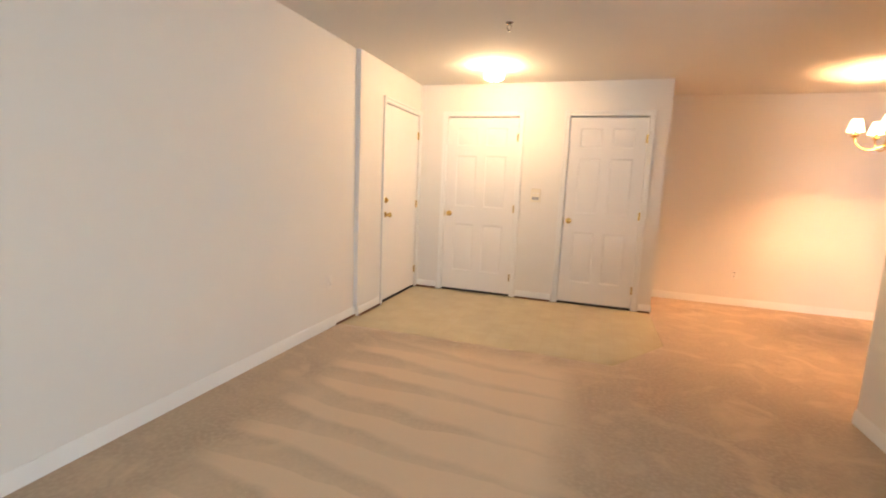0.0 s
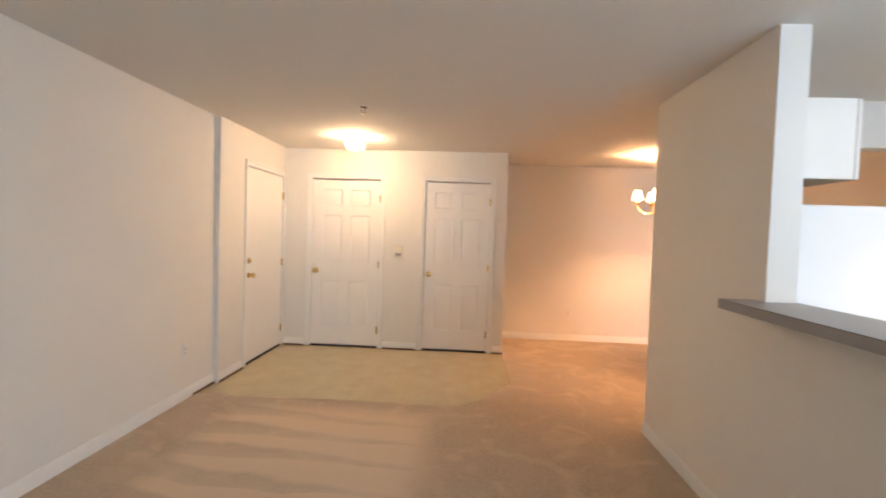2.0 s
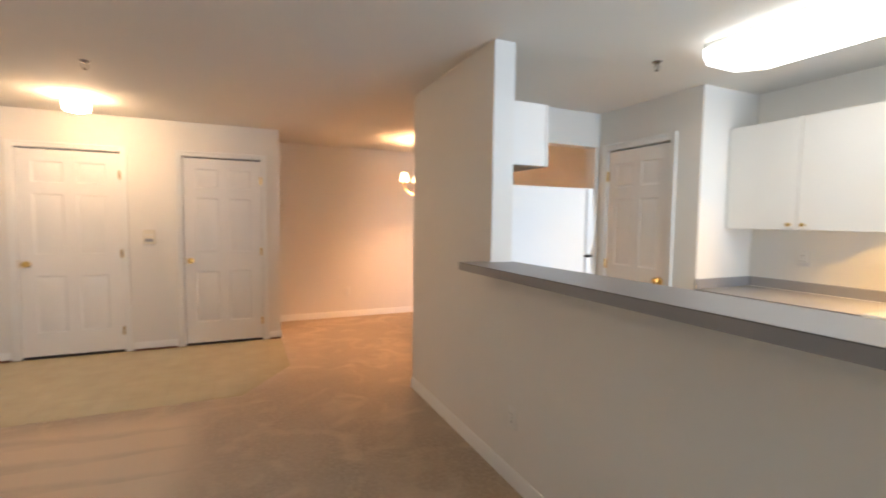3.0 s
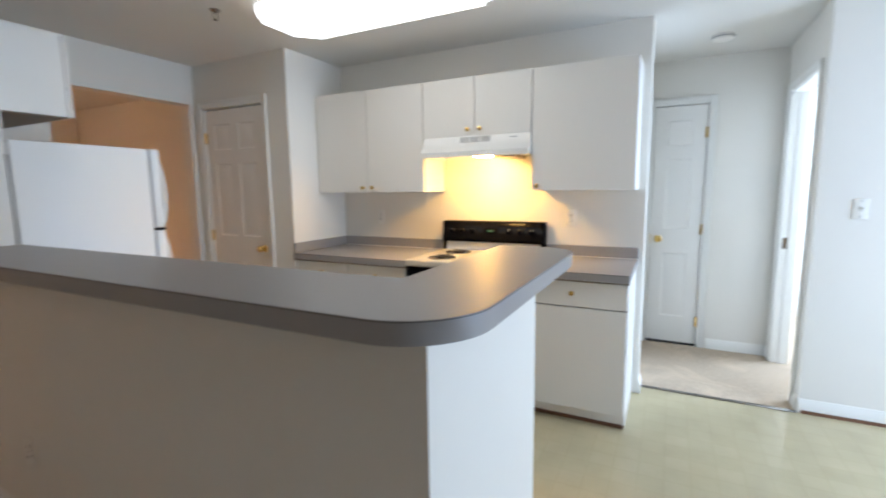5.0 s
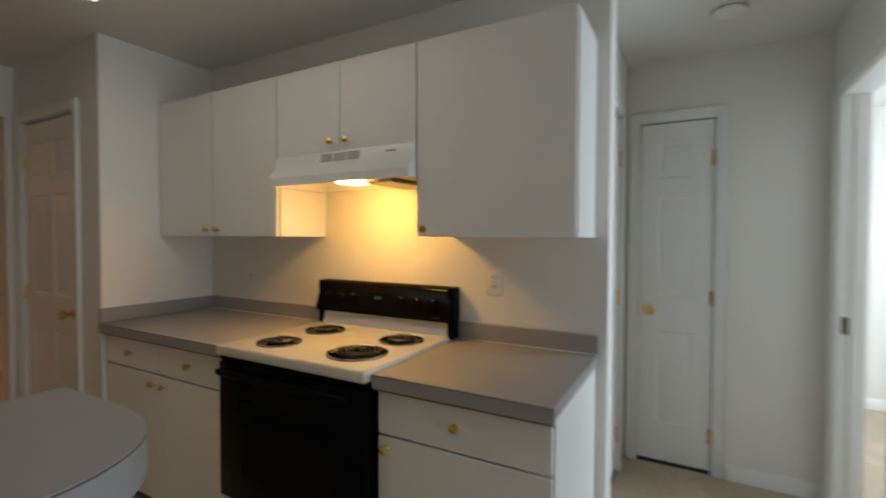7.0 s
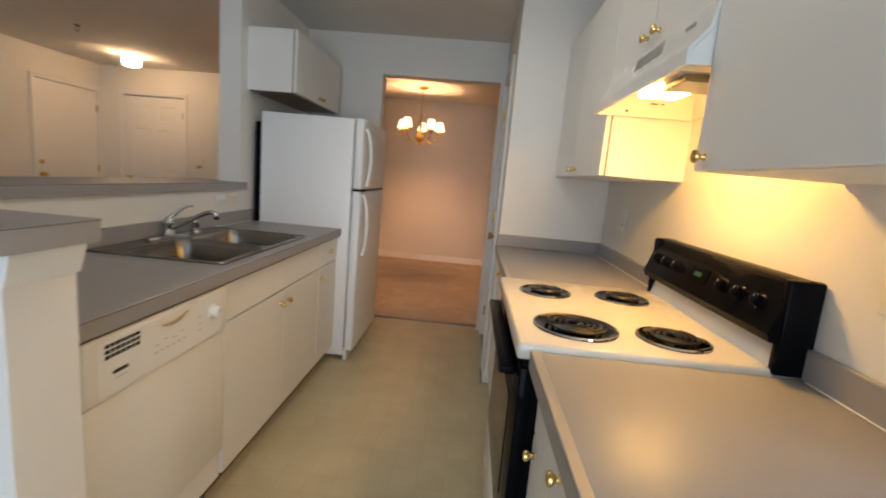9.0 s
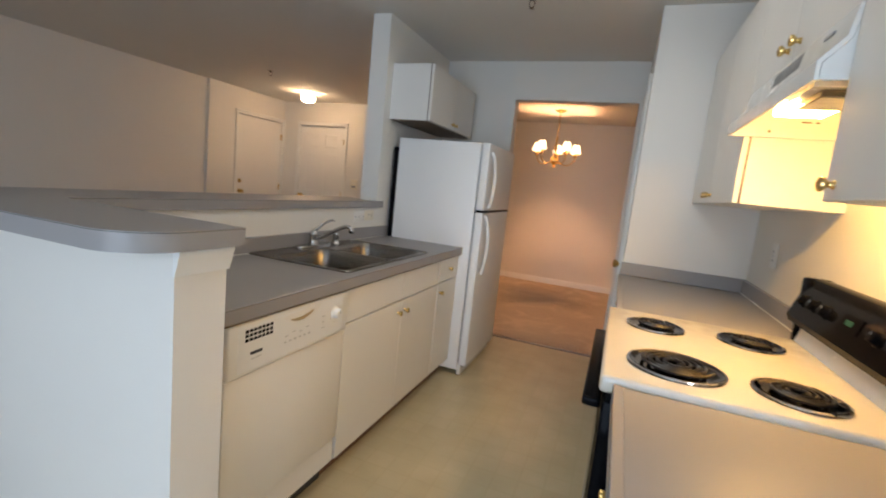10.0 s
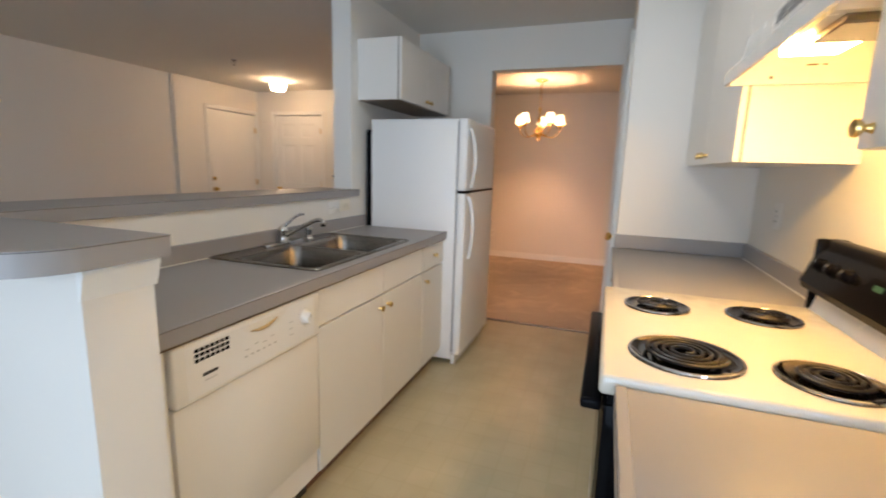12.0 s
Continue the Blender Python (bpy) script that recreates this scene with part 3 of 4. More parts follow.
BULB = glow("lit_frosted_glass", (1.0, 0.66, 0.38), 62)
SPARK = glow("lit_clear_bulb", (1.0, 0.68, 0.40), 70)
flush = thing("ceiling_lamp", pose(1.03, -0.74, CEIL), "lit cut-glass flush ceiling lamp on a brass rim", "ceiling lamp")
part("canopy", lathe(bmesh.new(), [(0.066, 0), (0.068, -0.008), (0.060, -0.016), (0.024, -0.020)], segments=32), BRASS, flush)
bowl = bmesh.new()
prof = [(0.086, -0.040), (0.089, -0.050), (0.090, -0.085), (0.082, -0.118), (0.05, -0.134), (0.004, -0.138)]
rings = []
for r, z in prof:
    rings.append([bowl.verts.new(((r * (1 + (0.035 if i % 2 else -0.02))) * math.cos(2 * math.pi * i / 40), (r * (1 + (0.035 if i % 2 else -0.02))) * math.sin(2 * math.pi * i / 40), z)) for i in range(40)])
for lo, hi in zip(rings, rings[1:]):
    for i in range(40):
        bowl.faces.new((lo[i], lo[(i + 1) % 40], hi[(i + 1) % 40], hi[i]))
bowl.faces.new(rings[-1])
part("lamp_bulb", lathe(bmesh.new(), [(0.010, -0.018), (0.012, -0.024), (0.021, -0.036), (0.022, -0.044), (0.014, -0.056), (0.003, -0.060)], None, 16), SPARK, flush, "lit bulb behind the glass")
part("gallery_ring", tube(bmesh.new(), [(0.092 * math.cos(2 * math.pi * i / 40), 0.092 * math.sin(2 * math.pi * i / 40), -0.040) for i in range(40)], 0.005, 8, True), BRASS, flush)
# unseen arms, added so that the bulb throws dark rays on the ceiling
for k in range(6):
    a = radians(60 * k + 25)
    q = Vector((math.cos(a), math.sin(a), 0))
    part("ray_arm", tube(bmesh.new(), [q * 0.060 + Vector((0, 0, -0.010)), q * 0.078 + Vector((0, 0, -0.020)), q * 0.092 + Vector((0, 0, -0.038))], 0.0055, 8), BRASS, flush)
part("glass_bowl", bowl, BULB, flush, "glowing ribbed glass bowl")
part("finial", lathe(bmesh.new(), [(0.010, -0.137), (0.012, -0.143), (0.004, -0.152)], segments=12), BRASS, flush)

DIFFUSER = glow("lit_acrylic", (1.0, 0.98, 0.94), 2.2)
wrap = thing("fluorescent_light", pose(4.89, -4.39, CEIL), "lit white fluorescent wraparound light on the kitchen ceiling", "ceiling light")
part("pan", boxed(-0.20, 0.20, -0.62, 0.62, -0.035, 0.0, 0.004, 1), ENAMEL, wrap)
part("diffuser", prism(bmesh.new(), rounded(-0.23, 0.23, -0.645, 0.645, (0.10, 0.10, 0.10, 0.10)), 0.036, 0.100, Matrix.Rotation(radians(180), 4, "X"), 0.035), DIFFUSER, wrap, "glowing white acrylic cover")

# chandelier
SHADE = glow("lit_pleated_shade", (1.0, 0.60, 0.32), 5.5)
FLAME = glow("lit_candle_bulb", (1.0, 0.48, 0.22), 1450)
chand = thing("chandelier", pose(4.44, -0.15, CEIL) @ Matrix.Scale(1.09, 4), "brass five-arm chandelier with lit pleated shades", "chandelier")
part("ceiling_cup", lathe(bmesh.new(), [(0.062, 0), (0.064, -0.008), (0.045, -0.022), (0.012, -0.034)], segments=24), BRASS, chand)
for i in range(7):
    z = -0.045 - i * 0.036
    m = Matrix.Translation((0, 0, z)) @ Matrix.Rotation(radians(90 * (i % 2)), 4, "Z")
    part("chain_link", tube(bmesh.new(), [m @ Vector((0.010 * math.cos(a), 0, 0.024 * math.sin(a))) for a in [2 * math.pi * k / 12 for k in range(12)]], 0.0028, 6, True), BRASS, chand)
part("stem", lathe(bmesh.new(), [(0.004, -0.29), (0.012, -0.30), (0.016, -0.33), (0.009, -0.36), (0.013, -0.40), (0.026, -0.43), (0.017, -0.46), (0.011, -0.49), (0.022, -0.52), (0.046, -0.55), (0.052, -0.58), (0.040, -0.61),
                                (0.020, -0.625), (0.014, -0.64), (0.020, -0.65), (0.012, -0.662), (0.003, -0.668)], segments=24), BRASS, chand)
for k in range(5):
    a = radians(72 * k + 20)
    d = Vector((math.cos(a), math.sin(a), 0))
    path = [d * r + Vector((0, 0, z)) for r, z in ((0.035, -0.575), (0.07, -0.60), (0.11, -0.620), (0.155, -0.622), (0.195, -0.60), (0.225, -0.565), (0.235, -0.53), (0.235, -0.51))]
    part("arm", tube(bmesh.new(), path, 0.0065, 8), BRASS, chand)
    at = Matrix.Translation(d * 0.235)
    cup = part("candle_cup", lathe(bmesh.new(), [(0.008, -0.525), (0.026, -0.515), (0.030, -0.505), (0.012, -0.50), (0.011, -0.45)], at, 16), BRASS, chand)
    sh, n_ = bmesh.new(), 36
    rows_ = []
    for r, z in ((0.057, -0.474), (0.0555, -0.470), (0.031, -0.378), (0.029, -0.375), (0.028, -0.379), (0.053, -0.472)):
        rows_.append([sh.verts.new(d * 0.235 + Vector(((r + (0.0018 if i % 2 else 0)) * math.cos(2 * math.pi * i / n_), (r + (0.0018 if i % 2 else 0)) * math.sin(2 * math.pi * i / n_), z))) for i in range(n_)])
    for lo, hi in zip(rows_, rows_[1:] + rows_[:1]):
        for i in range(n_):
            sh.faces.new((lo[i], lo[(i + 1) % n_], hi[(i + 1) % n_], hi[i]))
    shade = part("shade", sh, SHADE, chand, "glowing pleated fabric shade")
    for r, z, h in ((0.0582, -0.474, 0.005), (0.0555, -0.456, 0.005), (0.0315, -0.376, 0.004)):
        part("braid", tube(bmesh.new(), [at @ Vector((r * math.cos(2 * math.pi * i / 28), r * math.sin(2 * math.pi * i / 28), z)) for i in range(28)], h / 2, 6, True), TAN, shade, "brown braid at the shade's rim")
    part("bulb", lathe(bmesh.new(), [(0.008, -0.452), (0.016, -0.438), (0.018, -0.424), (0.013, -0.408), (0.003, -0.394)], at, 14), FLAME, cup, "lit candle bulb")

# ---- bar and countertops ----
bar = bmesh.new()
r_, out = 0.17, []
for i in range(13):
    a = radians(180 + 90 * i / 12)
    out.append((3.42 + r_ + r_ * math.cos(a), -5.550 + r_ + r_ * math.sin(a)))
for i in range(11):
    a = radians(270 + 90 * i / 10)
    out.append((4.46 - 0.13 + 0.13 * math.cos(a), -5.550 + 0.13 + 0.13 * math.sin(a)))
out += [(4.46, -5.258), (3.742, -5.258), (3.742, -3.26), (3.7265, -3.26), (3.7265, -3.332), (3.588, -3.332), (3.588, -3.26), (3.42, -3.26)]
prism(bar, out, 1.1205, 1.165)
bar_top = thing("bar_top", pose(0, 0, 0), "grey laminate bar top with a rounded corner", "bar top")
part("slab", bar, LAMINATE, bar_top)


def grown(loop, d):
    """An anticlockwise outline moved outwards by d."""
    res = []
    for (ax, ay), (bx, by), (cx, cy) in zip(loop[-1:] + loop[:-1], loop, loop[1:] + loop[:1]):
        n1, n2 = Vector((by - ay, ax - bx)).normalized(), Vector((cy - by, bx - cx)).normalized()
        k = (n1 + n2) / max(0.2, 1 + n1.dot(n2))
        res.append((bx + k.x * d, by + k.y * d))
    return res


part("edge_seam", prism(bmesh.new(), grown(out, 0.0007), 1.1615, 1.1632), SEAM, bar_top, "thin dark laminate seam")


def countertop(m, w, depth, label, splash_left=False, hole=None):
    """A slab 38 mm thick with its back splash; local x along its front, y towards the wall."""
    top = thing("countertop", m, label, "countertop")
    bm = bmesh.new()
    if hole:
        hx0, hx1, hy0, hy1 = hole
        outer, inner = ((0, 0), (w, 0), (w, depth), (0, depth)), ((hx0, hy0), (hx1, hy0), (hx1, hy1), (hx0, hy1))
        o0, o1, i0, i1 = [[bm.verts.new((x, y, z)) for x, y in loop] for loop, z in ((outer, 0.875), (outer, 0.913), (inner, 0.875), (inner, 0.913))]
        for k in range(4):
            j = (k + 1) % 4
            for quad in ((o0[k], o0[j], o1[j], o1[k]), (i0[j], i0[k], i1[k], i1[j]), (o1[k], o1[j], i1[j], i1[k]), (o0[j], o0[k], i0[k], i0[j])):
                bm.faces.new(quad)
    else:
        box(bm, 0, w, 0, depth, 0.875, 0.913, 0.004, 2)
    part("slab", bm, LAMINATE, top)
    part("front_edge", boxed(0, w, -0.002, 0.02, 0.868, 0.9145, 0.002, 1), LAMINATE, top)
    part("edge_seam", boxed(0.001, w - 0.001, -0.0027, 0.004, 0.9105, 0.9122), SEAM, top)
    # brown strip standing in for the dark gap below the front edge
    part("edge_gap_shade", boxed(0.003, w - 0.003, 0.004, 0.02, 0.861, 0.868), BROWN, top, "dark brown strip coloured as the shaded gap under the edge")
    part("back_splash", boxed(0.02 if splash_left else 0, w, depth - 0.02, depth - 0.001, 0.9135, 0.988, 0.003, 1), LAMINATE, top)
    part("caulk", boxed(0.02, w - 0.001, depth - 0.0245, depth - 0.0195, 0.9135, 0.917, 0.001, 1), PLATE, top, "white caulk line")
    if splash_left:
        part("side_splash", boxed(0.001, 0.0195, 0.005, depth - 0.001, 0.9135, 0.988, 0.003, 1), LAMINATE, top)
    return top


countertop(pose(5.36, -3.28, 0, 0, 0, -90), 1.002, 0.64, "grey laminate countertop between the pantry and the range", True)
countertop(pose(5.36, -5.058, 0, 0, 0, -90), 0.602, 0.64, "grey laminate countertop at the end of the range")
countertop(pose(4.345, -5.263, 0, 0, 0, 90), 2.085, 0.62, "long grey laminate countertop with the sink let in", hole=(0.766, 1.588, 0.070, 0.53))


# ---- cabinets ----
def small_knob(parent, x, z):
    m = Matrix.Translation((x, 0, z)) @ ALONG
    return part("knob", lathe(bmesh.new(), [(0.009, 0), (0.007, 0.003), (0.0055, 0.009), (0.011, 0.014), (0.0145, 0.019), (0.0135, 0.024), (0.006, 0.027)], m, 16), BRASS, parent, "small brass knob")


def cabinet(name, m, w, z0, z1, depth, fronts, label, mat, toe=True, well=0.0):
    """fronts: (kind, x0, x1, z0, z1, knob x, knob z or None); each is a slab 18 mm thick in front of the box."""
    top = thing(name, m, label, "cabinet", "kitchen cabinets")
    bm = bmesh.new()
    if toe:
        part("body", box(bm, 0.0, w, 0.024, depth, 0.10, z1 - well), mat, top)
        if well:
            part("front_rail", boxed(0.0, w, 0.024, 0.040, z1 - well, z1), mat, top)
        part("plinth", boxed(0.0, w, 0.075, depth, 0.0, 0.10), mat, top)
        # strip at the plinth's foot, its colour painted as gap shade
        part("toe_gap_shade", boxed(0.001, w - 0.001, 0.070, 0.0755, 0.0, 0.022), GAP, top, "red-brown strip coloured as the shaded gap at the floor")
    else:
        part("body", box(bm, 0.0, w, 0.024, depth, z0, z1), mat, top)
    for kind, x0, x1, a, b, kx, kz in fronts:
        d = part(kind, boxed(x0 + 0.0022, x1 - 0.0022, 0.0, 0.0185, a, b, 0.0015, 1), mat, top)
        # brown slab behind each front, painted shade for the gap round it
        part("shadow_gap", boxed(x0 + 0.0005, x1 - 0.0005, 0.0188, 0.0238, a + 0.0005 if a < z0 + 0.15 else a - 0.004, min(b + 0.004, z1 - 0.0005)), BROWN, top)
        if kx is not None:
            small_knob(d, kx, kz)
    return top


cabinet("base_cabinet", pose(5.39, -3.285, 0, 0, 0, -90), 0.972, 0, 0.866, 0.605,
        [("drawer", 0.0, 0.486, 0.712, 0.856, 0.243, 0.785), ("drawer", 0.486, 0.972, 0.712, 0.856, 0.729, 0.785), ("cabinet_door", 0.0, 0.486, 0.105, 0.704, 0.445, 0.662), ("cabinet_door", 0.486, 0.972, 0.105, 0.704, 0.53, 0.662)],
        "white base cabinet with two drawers and two doors", CABINET)
cabinet("base_cabinet", pose(5.39, -5.060, 0, 0, 0, -90), 0.590, 0, 0.866, 0.605,
        [("drawer", 0.0, 0.590, 0.712, 0.856, 0.295, 0.79), ("cabinet_door", 0.0, 0.590, 0.105, 0.704, 0.035, 0.665)],
        "white base cabinet with one drawer and one door", CABINET)
cabinet("base_cabinet", pose(4.325, -4.568, 0, 0, 0, 90), 1.045, 0, 0.866, 0.59,
        [("drawer_front", 0.0, 0.54, 0.712, 0.856, None, 0), ("drawer_front", 0.54, 1.035, 0.712, 0.856, None, 0), ("cabinet_door", 0.0, 0.54, 0.105, 0.704, 0.497, 0.645), ("cabinet_door", 0.54, 1.035, 0.105, 0.704, 0.58, 0.645)],
        "cream sink cabinet with two doors and false drawer fronts", CREAM, well=0.17)
cabinet("base_cabinet", pose(4.325, -3.521, 0, 0, 0, 90), 0.335, 0, 0.866, 0.59,
        [("drawer", 0.0, 0.335, 0.712, 0.856, 0.168, 0.785), ("cabinet_door", 0.0, 0.335, 0.105, 0.704, 0.032, 0.645)],
        "narrow cream base cabinet beside the refrigerator", CREAM)
part_f = thing("filler_panel", pose(4.325, -5.263, 0, 0, 0, 90), "narrow cream filler board beside the dishwasher", "panel")
part("board", boxed(0, 0.074, 0.004, 0.05, 0, 0.866), CREAM, part_f)
U0, U1 = 1.365, 2.115
cabinet("wall_cabinet", pose(5.675, -3.285, 0, 0, 0, -90), 0.965, U0, U1, 0.325,
        [("cabinet_door", 0.0, 0.482, U0, U1, 0.44, U0 + 0.035), ("cabinet_door", 0.482, 0.965, U0, U1, 0.525, U0 + 0.035)], "white two-door wall cabinet beside the range hood", CABINET, False)
cabinet("wall_cabinet", pose(5.675, -4.252, 0, 0, 0, -90), 0.776, 1.735, U1, 0.325,
        [("cabinet_door", 0.0, 0.388, 1.735, U1, 0.345, 1.775), ("cabinet_door", 0.388, 0.776, 1.735, U1, 0.432, 1.775)], "short white two-door wall cabinet over the hood", CABINET, False)
cabinet("wall_cabinet", pose(5.675, -5.030, 0, 0, 0, -90), 0.612, U0, U1, 0.325,
        [("cabinet_door", 0.0, 0.612, U0, U1, 0.04, U0 + 0.03)], "white single-door wall cabinet at the kitchen's end", CABINET, False)
over = cabinet("wall_cabinet", pose(4.033, -3.245, 0, 0, 0, 90), 0.90, 1.742, U1, 0.308,
        [("cabinet_door", 0.0, 0.45, 1.742, U1, 0.415, 1.78), ("cabinet_door", 0.45, 0.90, 1.742, U1, 0.485, 1.78)], "short white wall cabinet over the refrigerator", CABINET, False)

part("underside", boxed(0.006, 0.894, 0.026, 0.304, 1.737, 1.7415), BROWN, over, "dark brown underside")

# ---- refrigerator ----
fridge = thing("refrigerator", pose(4.462, -3.185, 0, 0, 0, 90), "white top-freezer refrigerator with curved handles, closed", "refrigerator")
part("body", boxed(0, 0.72, 0.066, 0.672, 0.035, 1.625, 0.006, 2), FRIDGE_WHITE, fridge)
part("back_coil_cover", boxed(0.012, 0.70, 0.672, 0.715, 0.05, 1.56, 0.004, 1), BLACK_MATT, fridge, "black back with condenser")
for z0, z1, h0, h1 in ((1.178, 1.628, 1.20, 1.57), (0.075, 1.166, 0.74, 1.145)):
    d = part("freezer_door" if z0 > 1 else "fridge_door", boxed(-0.002, 0.722, 0.0, 0.056, z0, z1, 0.012, 3), FRIDGE_WHITE, fridge)
    part("gasket", boxed(0.012, 0.708, 0.056, 0.066, z0 + 0.012, z1 - 0.012), GREY, d)
    flip = z0 > 1
    pts = []
    for i in range(13):
        s = i / 12
        bow = math.sin(math.pi * (0.08 + 0.92 * s)) ** 0.6 if flip else math.sin(math.pi * (0.92 - 0.92 * s) + 0.0) ** 0.6 if s < 1 else 0
        pts.append((0.05, -0.004 - 0.038 * max(0.0, bow), h0 + (h1 - h0) * s))
    part("handle", tube(bmesh.new(), pts, 0.0115, 8), ENAMEL, d, "curved white handle")
part("seam", boxed(-0.003, 0.723, 0.003, 0.05, 1.165, 1.179), BLACK_MATT, fridge, "dark line between the doors")
part("handle_joint", boxed(0.03, 0.075, -0.012, 0.004, 1.163, 1.181, 0.003, 1), BLACK_MATT, fridge)
part("hinge_cap", boxed(0.66, 0.715, 0.015, 0.10, 1.628, 1.64, 0.004, 1), ENAMEL, fridge)
part("toe_grille", boxed(0.01, 0.71, 0.04, 0.066, 0.0, 0.07, 0.003, 1), ENAMEL, fridge)

# ---- range ----
stove = thing("electric_range", pose(5.328, -4.292, 0, 0, 0, -90), "white electric range with black glass oven door", "range")
SW = 0.756
part("side_panel", boxed(0.0, 0.012, 0.045, 0.66, 0.02, 0.885), BLACK_MATT, stove)
part("side_panel", boxed(SW - 0.012, SW, 0.045, 0.66, 0.02, 0.885), BLACK_MATT, stove)
part("oven_body", boxed(0.0125, SW - 0.0125, 0.055, 0.655, 0.02, 0.884), BLACK_MATT, stove)
cook = part("cooktop", boxed(-0.003, SW + 0.003, 0.0, 0.60, 0.885, 0.928, 0.010, 3), COOKTOP, stove)
part("vent_trim", boxed(0.004, SW - 0.004, 0.018, 0.05, 0.865, 0.885), BLACK_MATT, stove)
oven = part("oven_door", boxed(0.003, SW - 0.003, 0.012, 0.052, 0.312, 0.862, 0.006, 2), BLACK, stove, "black glass oven door")
part("oven_window", boxed(0.14, SW - 0.14, 0.0095, 0.013, 0.42, 0.72, 0.001, 1), BLACK, oven)
hb = boxed(0.04, SW - 0.055, -0.034, 0.0105, 0.818, 0.843, 0.008, 3)
part("handle", hb, BLACK_MATT, oven)
part("drawer", boxed(0.003, SW - 0.003, 0.012, 0.05, 0.06, 0.305, 0.005, 2), ENAMEL, stove, "white storage drawer")
part("base", boxed(0.02, SW - 0.02, 0.06, 0.64, 0.0, 0.02), BLACK_MATT, stove)
# back guard: a riser, and the leaning black panel on it
riser = bmesh.new()
prism(riser, [(0.585, 0.90), (0.668, 0.90), (0.668, 1.0), (0.612, 1.0)], 0.006, SW - 0.006, Matrix(((0, 0, 1, 0), (1, 0, 0, 0), (0, 1, 0, 0), (0, 0, 0, 1))))
part("riser", riser, ENAMEL, stove)
guard = bmesh.new()
prism(guard, [(0.562, 1.012), (0.570, 0.992), (0.668, 0.985), (0.668, 1.138), (0.64, 1.145), (0.615, 1.140), (0.602, 1.128)], -0.006, SW + 0.006, Matrix(((0, 0, 1, 0), (1, 0, 0, 0), (0, 1, 0, 0), (0, 0, 0, 1))))
guard_ = part("control_panel", guard, BLACK, stove, "black glossy control panel")
for x in (0.0, SW):
    part("end_cap", boxed(x - 0.014, x + 0.014, 0.588, 0.668, 0.915, 1.143, 0.008, 2), BLACK_MATT, guard_)
lean = Matrix.Rotation(radians(-19), 4, "X") @ ALONG
for x in (0.07, 0.15, 0.235, 0.52, 0.60, 0.685):
    m = Matrix.Translation((x, 0.583, 1.072)) @ lean
    k = lathe(bmesh.new(), [(0.021, -0.003), (0.021, 0.003), (0.017, 0.006), (0.0155, 0.020), (0.012, 0.0225)], m, 18)
    kn = part("dial", k, BLACK_MATT, guard_)
    bm = boxed(-0.001, 0.001, 0.004, 0.011, 0.0222, 0.0230)
    bm.transform(m)
    part("dial_mark", bm, PLATE, kn)
bm = boxed(-0.055, 0.055, -0.022, 0.022, -0.001, 0.003)
bm.transform(Matrix.Translation((0.375, 0.583, 1.074)) @ lean)
clock = part("clock_face", bm, BLACK, guard_)
bm = boxed(-0.02, 0.02, -0.007, 0.007, 0.003, 0.0036)
bm.transform(Matrix.Translation((0.375, 0.583, 1.074)) @ lean)
part("display", bm, glow("green_display", (0.0, 0.45, 0.14), 0.12, (0.005, 0.012, 0.006)), clock, "dim green clock digits")
bm = boxed(-0.03, 0.03, -0.004, 0.004, -0.001, 0.0012)
bm.transform(Matrix.Translation((0.10, 0.571, 1.030)) @ lean)
part("name_plate", bm, GREY, guard_)
for x, y, r in ((0.198, 0.150, 0.077), (0.190, 0.425, 0.079), (0.590, 0.172, 0.101), (0.616, 0.425, 0.081)):
    burner = part("drip_pan", lathe(bmesh.new(), [(r + 0.014, 0.9285), (r + 0.014, 0.932), (r + 0.006, 0.9345), (r, 0.931), (r - 0.012, 0.9295), (0.012, 0.929)], Matrix.Translation((x, y, 0)), 36), PAN, cook, "chrome drip pan")
    part("trim_ring", tube(bmesh.new(), [(x + (r + 0.010) * math.cos(2 * math.pi * i / 40), y + (r + 0.010) * math.sin(2 * math.pi * i / 40), 0.9315) for i in range(40)], 0.0042, 6, True), CHROME, burner, "bright chrome ring")
    turns = 4.2 if r > 0.1 else 3.4
    pts = []
    steps = int(turns * 26)
    for i in range(steps + 1):
        a = 2 * math.pi * turns * i / steps
        rr = 0.014 + (r - 0.017 - 0.014) * i / steps
        pts.append((x + rr * math.cos(a), y + rr * math.sin(a), 0.9395))
    part("coil", tube(bmesh.new(), pts, 0.0046, 6), COIL, burner, "dark spiral heating coil")

# ---- range hood ----
hood = thing("range_hood", pose(5.622, -4.254, 0, 0, 0, -90), "white range hood with its lamp lit", "range hood")
TURN = Matrix(((0, 0, 1, 0), (1, 0, 0, 0), (0, 1, 0, 0), (0, 0, 0, 1)))
hm = prism(bmesh.new(), [(0.0, 1.594), (0.008, 1.594), (0.008, 1.626), (0.048, 1.672), (0.058, 1.728), (0.376, 1.728), (0.376, 1.734), (0.050, 1.734), (0.040, 1.676), (0.0, 1.630)], 0.002, 0.772, TURN)
part("shell", hm, ENAMEL, hood)
for x in (0.002, 0.762):
    part("side", prism(bmesh.new(), [(0.009, 1.595), (0.365, 1.595), (0.365, 1.7275), (0.059, 1.7275), (0.049, 1.6715), (0.009, 1.6255)], x, x + 0.010, TURN), ENAMEL, hood)
part("back", boxed(0.013, 0.761, 0.366, 0.375, 1.60, 1.727), ENAMEL, hood)
part("filter", boxed(0.522, 0.66, 0.05, 0.345, 1.586, 1.604, 0.003, 1), STEEL, hood, "greasy metal mesh filter")
